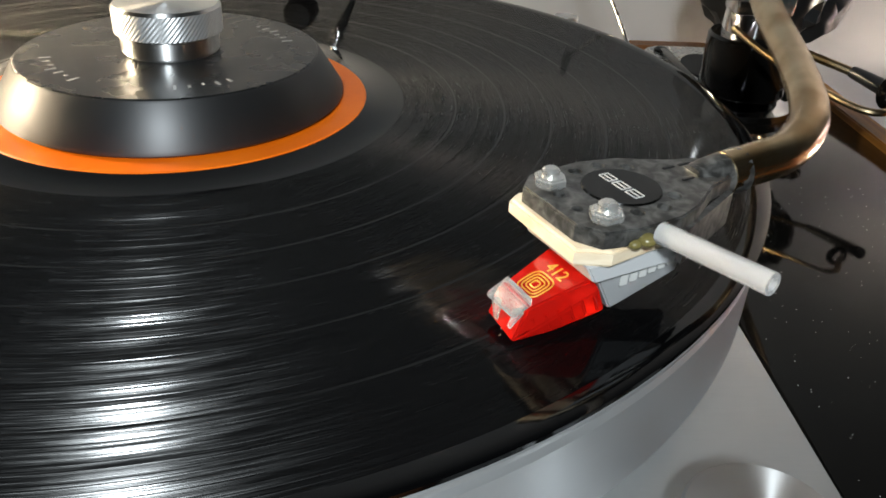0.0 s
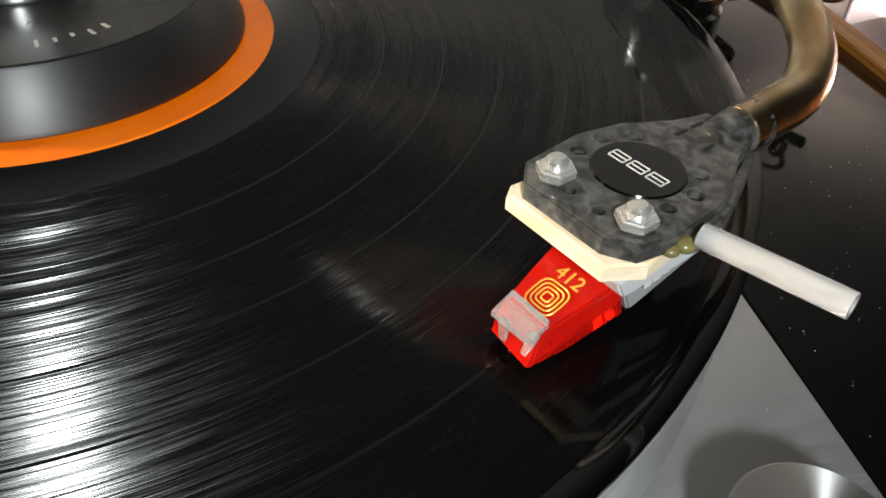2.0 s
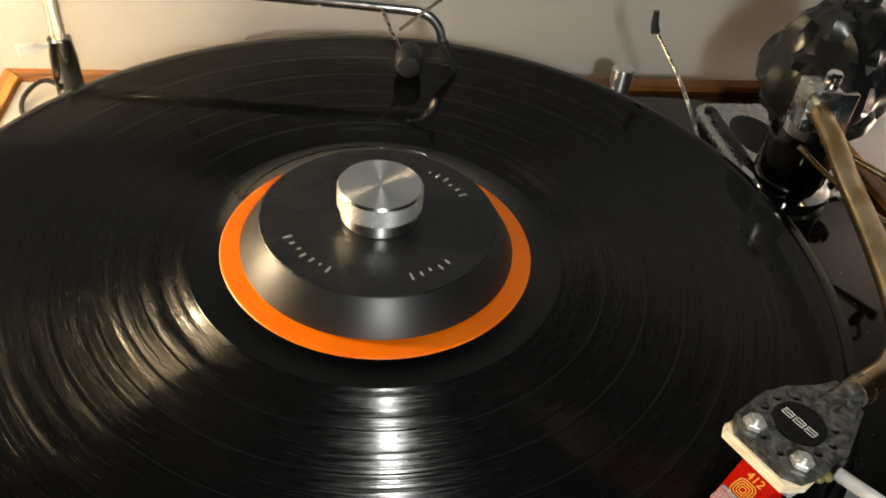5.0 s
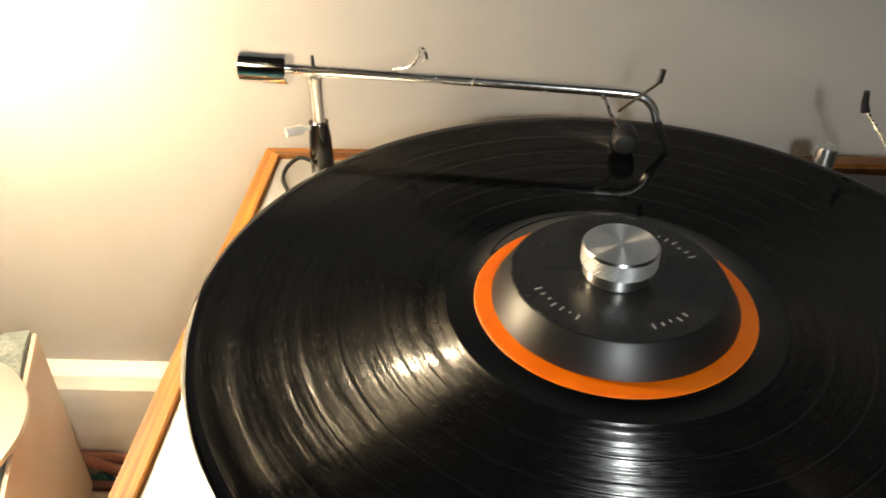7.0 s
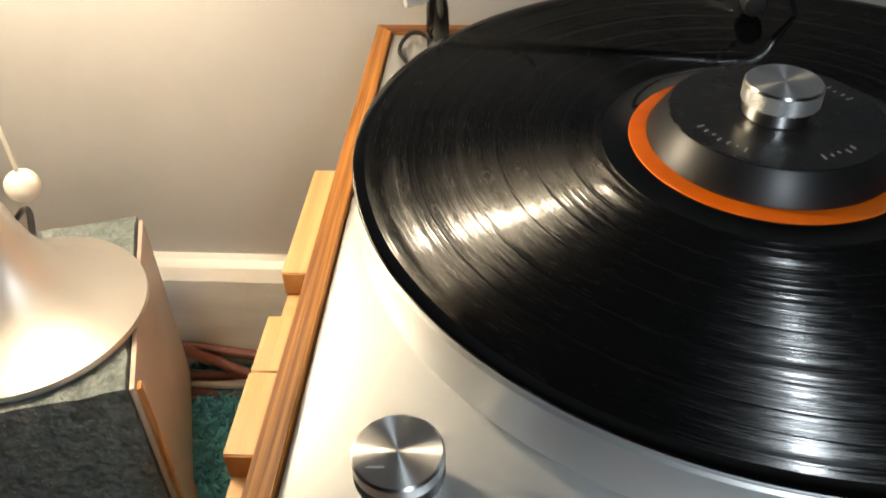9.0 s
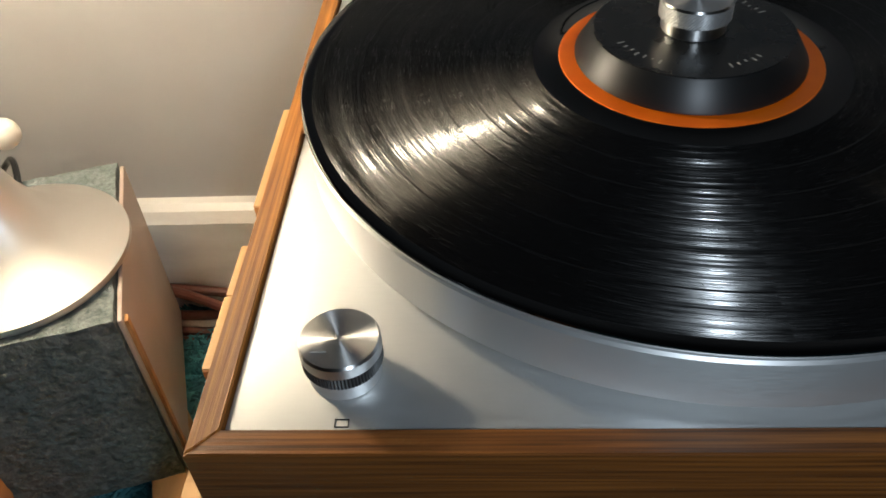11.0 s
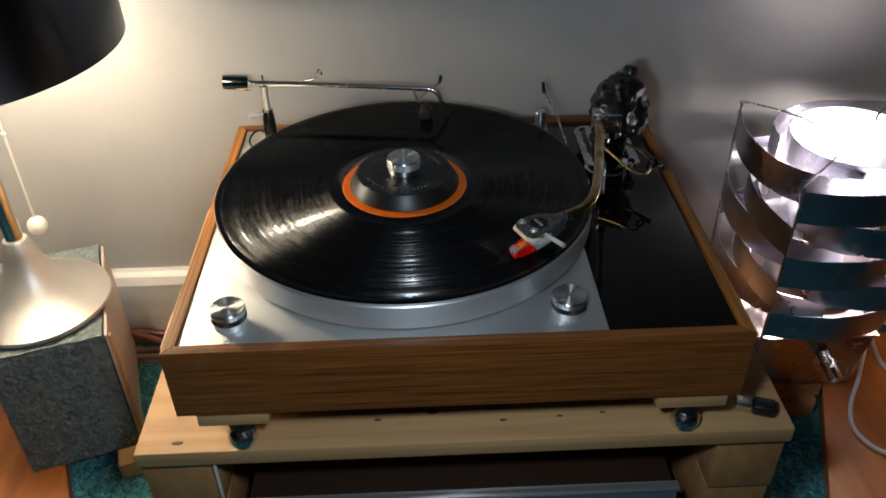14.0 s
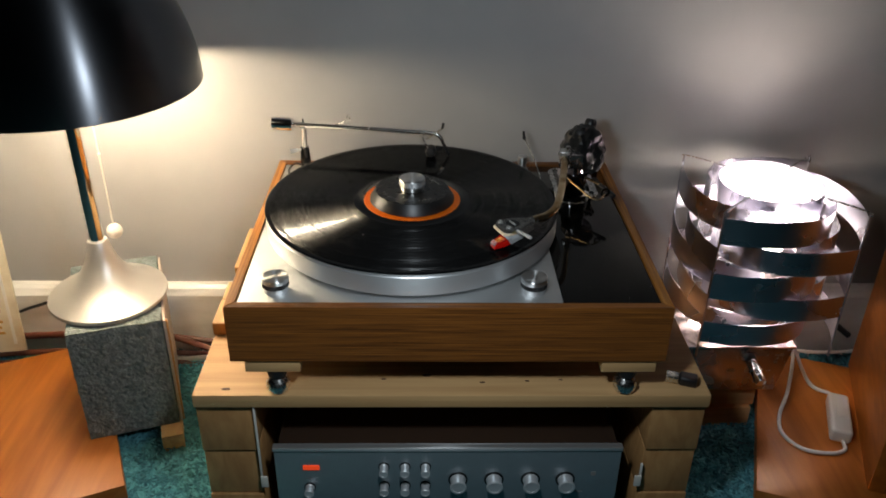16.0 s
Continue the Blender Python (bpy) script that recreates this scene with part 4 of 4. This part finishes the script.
stub = thing("pine_wedge", (-0.284, -0.005, FLOOR), "small pine offcut propping the block on the carpet", "wood block")
part("block", box(0.0795, 0.1045, -0.022, 0.060, FLOOR, -0.3122, 0.0008, ROT), M["pine_y"], stub)

LB = Matrix.Translation((-0.321, -0.0925, 0)) @ Matrix.Rotation(radians(23.8), 4, "Z")
bl = thing("teak_board", (-0.45, 0.0, FLOOR), "orange-brown teak veneered board lying on the carpet", "board")
part("panel", box(-0.30, 0, 0, 0.298, FLOOR + 0.001, -0.312, 0.0012, LB), M["teak"], bl)
sleeve = thing("picture_sleeve", (-0.60, 0.165, -0.312), "cream printed sleeve leaning on the wall, blue and ochre print", "sleeve")
SL = pose(-0.5345, 0.158, -0.312, -6, 0, 8)
part("card", box(-0.26, 0, 0, 0.004, 0.0, 0.30, 0.0004, SL), M["paper"], sleeve)
part("border", box(-0.014, -0.010, -0.0006, 0, 0.012, 0.292, 0, SL), M["cream"], sleeve, "pale printed border")
part("print_patch", lathe([(0, 0), (0.045, 0), (0.045, 0.0008), (0, 0.0008)], m=SL @ Matrix.Translation((-0.058, 0, 0.155)) @ Matrix.Rotation(radians(90), 4, "X"), segs=32), M["blue_ink"], sleeve, "blue printed circle")
for k in range(9):
    part("print_bar", box(-0.075 + 0.006 * (k % 3), -0.022 - 0.003 * (k % 2), -0.0007, 0, 0.028 + 0.0085 * k, 0.0315 + 0.0085 * k, 0, SL), M["ochre_ink"], sleeve)

lampA = thing("dome_table_lamp", (-0.362, 0.062, -0.158), "table lamp with black dome shade, chrome stem and trumpet base", "table lamp")
LX, LY = -0.3615, 0.0615
part("base", lathe([(0, -0.1585), (0.0660, -0.1585), (0.0672, -0.1565), (0.0668, -0.1535), (0.0600, -0.1500), (0.0480, -0.1435), (0.0360, -0.1345), (0.0260, -0.1235), (0.0190, -0.1110), (0.0145, -0.0980), (0.0115, -0.0850), (0.0102, -0.0830), (0, -0.0830)], (LX, LY, 0), 80), M["lamp_base"], lampA, "satin champagne trumpet-shaped base")
part("stem", lathe([(0, -0.0835), (0.0080, -0.0835), (0.0080, 0.080), (0, 0.080)], (LX, LY, 0), 32), M["chrome"], lampA, "chrome stem")
outer, inner = [], []
for k in range(19):
    a = radians(88 * k / 18)
    outer.append((0.1405 * math.cos(a), 0.1000 + 0.160 * math.sin(a)))
    inner.append((0.1385 * math.cos(a), 0.1000 + 0.158 * math.sin(a)))
part("shade", lathe([(0.1385, 0.1000), (0.1405, 0.1000)] + outer[1:] + [(0, 0.2602)], (LX, LY, 0), 96), M["shade_out"], lampA, "black brushed metal dome shade")
part("shade_lining", lathe(inner + [(0, 0.2581)], (LX, LY, 0), 96), M["shade_in"], lampA, "white enamel lining")
part("bulb_holder", lathe([(0, 0.080), (0.012, 0.080), (0.013, 0.092), (0.010, 0.096), (0, 0.096)], (LX, LY, 0), 28), M["black_plastic"], lampA)
part("bulb", ball((LX, LY, 0.1140), 0.020, 1.0), M["glow_warm"], lampA, "glowing warm bulb")
cord = part("pull_cord", tube([(-0.3480, 0.082, 0.110), (-0.3495, 0.085, 0.01), (-0.3503, 0.0862, -0.078)], 0.0011, 8, 4), M["cream"], lampA, "cream pull cord")
part("cord_bead", ball((-0.3492, 0.0845, 0.012), 0.0021), M["cream"], cord)
part("cord_ball", ball((-0.3503, 0.0862, -0.0855), 0.0092), M["cream"], cord, "cream ball pull")
flex = thing("lamp_flex", (-0.45, 0.14, FLOOR), "black lamp flex running down behind the block", "cable")
part("flex", tube([(-0.388, 0.128, -0.155), (-0.400, 0.150, -0.150), (-0.425, 0.170, -0.172), (-0.480, 0.178, -0.235), (-0.540, 0.181, -0.262), (-0.62, 0.182, -0.30)], 0.0022, 8), M["black_plastic"], flex)
for y, z, cross in ((0.176, -0.300, -0.045), (0.182, -0.306, -0.004), (0.166, -0.322, 0.010), (0.158, -0.332, 0.004), (0.150, -0.336, 0.012)):
    cb = thing("brown_cable", (-0.30, y, FLOOR), "brown cable lying along the skirting board", "cable", "brown cables")
    part("cable", tube([(-0.70, y, z - 0.012), (-0.50, y + 0.001, z + 0.002), (-0.36, y - 0.002, z + 0.003), (-0.285, y + 0.45 * cross, z - 0.006), (-0.21, y + cross, max(z - 0.018, FLOOR + 0.006)), (0.05, y + cross - 0.01, FLOOR + 0.006)], 0.0042, 10), M["cable_brown"], cb)
wc = thing("white_cable", (-0.27, 0.162, FLOOR), "white flex lying on the carpet near the skirting board", "cable")
part("cable", tube([(-0.40, 0.168, FLOOR + 0.014), (-0.30, 0.164, FLOOR + 0.016), (-0.23, 0.168, FLOOR + 0.017), (-0.15, 0.160, FLOOR + 0.010)], 0.0040, 10), M["cable_white"], wc)

# ---- right: strip lamp, boards, flex ----
CX, CY, H = 0.4080, 0.0760, 0.0780
lampB = thing("strip_lamp", (CX, CY, -0.268), "sculptural lamp of interwoven curved aluminium strips, lit from inside", "lamp")
part("base_box", prism([(0.3345, 0.0165), (0.4540, 0.0165), (0.4540, 0.158), (0.3345, 0.158)], -0.2035, -0.2035 + 0.0005), M["mirror_base"], lampB)
bx = bmesh.new()
for x, y, z in ((0.3345, 0.0165, -0.204), (0.4540, 0.0165, -0.204), (0.4540, 0.158, -0.204), (0.3345, 0.158, -0.204), (0.3470, 0.0190, -0.268), (0.4440, 0.0190, -0.268), (0.4440, 0.155, -0.268), (0.3470, 0.155, -0.268)):
    bx.verts.new((x, y, z))
bmesh.ops.convex_hull(bx, input=bx.verts[:])
bmesh.ops.dissolve_limit(bx, angle_limit=0.02, verts=bx.verts[:], edges=bx.edges[:])
bmesh.ops.bevel(bx, geom=bx.edges[:], offset=0.001, segments=2, affect="EDGES")
part("pedestal", bx, M["pedestal"], lampB, "tapered copper-toned metal pedestal", False)
part("base_plate", box(0.3135, 0.4565, 0.0145, 0.162, -0.2030, -0.2000, 0.0006), M["mirror_base"], lampB, "polished square plate")
sw = part("dimmer", lathe([(0, 0), (0.0068, 0), (0.0068, 0.010), (0.0078, 0.0105), (0.0078, 0.013), (0.0068, 0.0135), (0.0066, 0.028), (0.0056, 0.030), (0, 0.030)], m=axis((0.4080, 0.017, -0.224), (0.10, -0.9, -0.30)), segs=28), M["chrome"], lampB, "chrome dimmer knob")


def strip(i, z0, z1, flip):
    """One curved strip of side i; it starts at one post and curls inwards past the other."""
    pts = [(-H, -H), (-H * 0.6, -H * 1.10), (-H * 0.1, -H * 1.12), (H * 0.40, -H * 0.98), (H * 0.72, -H * 0.62), (H * 0.80, -H * 0.20)]
    pts = [((-x if flip else x), y) for x, y in pts]
    line = smooth_line([(x, y, 0) for x, y in pts], 5)
    c, s = math.cos(i * math.pi / 2), math.sin(i * math.pi / 2)
    return ribbon([(CX + c * p.x - s * p.y, CY + s * p.x + c * p.y) for p in line], z0, z1, 0.0008)


for i in range(4):
    for k, (z0, z1) in enumerate(((-0.179, -0.151), (-0.145, -0.117), (-0.120, -0.088), (-0.086, -0.057), (-0.051, -0.020))):
        part("strip", strip(i, z0, z1, k % 2 == 1), M["strip"], lampB)
for sx in (-1, 1):
    for sy in (-1, 1):
        part("post", tube([(CX + sx * H, CY + sy * H, -0.200), (CX + sx * H, CY + sy * H, -0.015)], 0.0013, 8, 1), M["strip"], lampB)
        part("top_wire", tube([(CX + sx * H, CY + sy * H, -0.018), (CX + sx * H * 0.98, CY + sy * H * 0.98, -0.0125), (CX + sx * H * 0.5, CY + sy * H * 0.52, -0.0115), (CX + sx * H * 0.36, CY + sy * H * 0.3, -0.013)], 0.0011, 8, 4), M["steel"], lampB)
ringline = [(CX + 0.058 * math.cos(a), CY + 0.058 * math.sin(a)) for a in np.linspace(0.2, 6.2, 48)]
part("inner_ring", ribbon(ringline, -0.050, -0.012, 0.0008), M["strip"], lampB, "bright inner aluminium ring")
ringline = [(CX + 0.046 * math.cos(a), CY + 0.046 * math.sin(a)) for a in np.linspace(1.2, 7.2, 48)]
part("inner_ring", ribbon(ringline, -0.185, -0.135, 0.0008), M["strip"], lampB, "bright inner aluminium ring")
part("bulb_holder", lathe([(0, -0.2005), (0.016, -0.2005), (0.016, -0.130), (0.013, -0.122), (0, -0.122)], (CX, CY, 0), 28), M["cream"], lampB)
part("bulb", lathe([(0, -0.122), (0.013, -0.120), (0.018, -0.110), (0.029, -0.092), (0.031, -0.080), (0.026, -0.066), (0.014, -0.058), (0, -0.056)], (CX, CY, 0), 32), M["glow_white"], lampB, "glowing white bulb")

prop = thing("pine_prop", (0.41, 0.08, FLOOR), "short pine blocks stacked under the strip lamp", "wood block")
part("block", box(0.366, 0.428, 0.030, 0.150, FLOOR, -0.306, 0.001), M["pine_x"], prop)
part("block", box(0.362, 0.432, 0.036, 0.150, -0.3055, -0.2683, 0.001), M["pine_x"], prop)
RB = Matrix.Translation((0.3915, -0.0975, 0)) @ Matrix.Rotation(radians(-20.0), 4, "Z")
br = thing("teak_board", (0.55, 0.0, FLOOR), "red-brown teak veneered board lying on the carpet", "board")
part("panel", box(0.0, 0.30, 0.0, 0.285, FLOOR + 0.001, -0.318, 0.0012, RB), M["teak"], br)
cab = thing("teak_cabinet", (0.66, 0.03, -0.318), "upright teak veneered cabinet side standing on the board", "cabinet")
part("side_panel", box(0.120, 0.138, 0.042, 0.292, -0.3178, 0.02, 0.0015, RB), M["teak"], cab)
part("front_panel", box(0.1385, 0.30, 0.044, 0.062, -0.3178, 0.02, 0.0015, RB), M["teak"], cab)
fl = thing("switch_flex", (0.53, 0.02, -0.318), "white twin flex with an inline rocker switch on the board", "cable")
part("flex", tube([(0.449, 0.120, -0.199), (0.472, 0.100, -0.206), (0.492, 0.086, -0.255), (0.486, 0.060, -0.300), (0.466, 0.028, -0.3145), (0.456, -0.006, -0.3150), (0.470, -0.034, -0.3150), (0.500, -0.042, -0.3150), (0.520, -0.037, -0.3145), (0.5225, -0.025, -0.3110)], 0.0024, 10, 8), M["cable_white"], fl)
part("flex", tube([(0.451, 0.124, -0.199), (0.480, 0.105, -0.206), (0.505, 0.098, -0.270), (0.528, 0.085, -0.3120), (0.545, 0.064, -0.3110), (0.5475, 0.052, -0.3100)], 0.0024, 10, 8), M["cable_white"], fl)
SW = Matrix.Translation((0.5345, 0.0145, -0.3178)) @ Matrix.Rotation(radians(-20), 4, "Z")
body = part("switch_body", box(-0.0125, 0.0125, -0.0390, 0.0390, 0.0, 0.0190, 0.0045, SW, 4), M["cream"], fl, "white inline switch")
part("rocker", box(-0.0055, 0.0055, -0.010, 0.010, 0.0186, 0.0208, 0.0008, SW @ Matrix.Rotation(0.05, 4, "X")), M["cream"], body)
part("flex_to_wall", tube([(0.430, 0.150, -0.312), (0.50, 0.158, -0.310), (0.58, 0.150, -0.308), (0.66, 0.16, -0.308)], 0.0026, 10), M["cable_white"], fl)
bc = thing("black_cable", (0.52, 0.17, FLOOR), "black cable running down the wall behind the lamp", "cable")
part("cable", tube([(0.470, 0.176, -0.13), (0.500, 0.176, -0.19), (0.54, 0.178, -0.235), (0.62, 0.18, -0.30)], 0.0045, 10), M["black_plastic"], bc)

usb = thing("dust_cap_plug", (0.2618, -0.1385, -0.1304), "small black plug with silver end lying on the stand", "plug")
US = Matrix.Translation((0.2640, -0.1385, -0.1303)) @ Matrix.Rotation(radians(-18), 4, "Z")
part("body", box(-0.003, 0.0150, -0.0065, 0.0065, 0.0, 0.0105, 0.003, US, 3), M["black_plastic"], usb)
part("metal_end", box(-0.0150, -0.0032, -0.0052, 0.0052, 0.0015, 0.0085, 0.0008, US), M["steel"], usb, "silver metal end")

# dust and crumbs
def specks(name, area, z, count, size, material, label):
    v, f = [], []
    for _ in range(count):
        x, y, r, a = rng.uniform(area[0], area[1]), rng.uniform(area[2], area[3]), size * rng.uniform(0.4, 1.3), rng.uniform(0, 6.28)
        if math.hypot(x, y) < 0.153:
            continue
        k = len(v)
        v.extend([(x + r * math.cos(a + q), y + r * 0.7 * math.sin(a + q), z) for q in (0, 2.1, 4.2)] + [(x, y, z + r * 0.6)])
        f.extend([(k, k + 1, k + 3), (k + 1, k + 2, k + 3), (k + 2, k, k + 3)])
    mesh = bpy.data.meshes.new(name)
    mesh.from_pydata(v, [], f)
    mesh.materials.append(material)
    tagged(new(name, mesh), label, "dust", "", "stuff")


specks("board_dust", (0.142, 0.225, -0.150, 0.02), -0.0304, 420, 0.00016, M["white_print"], "fine pale dust specks on the black board")
specks("plate_dust", (0.06, 0.137, -0.150, -0.06), -0.0302, 90, 0.0003, M["white_print"], "pale crumbs of dust on the aluminium plate")
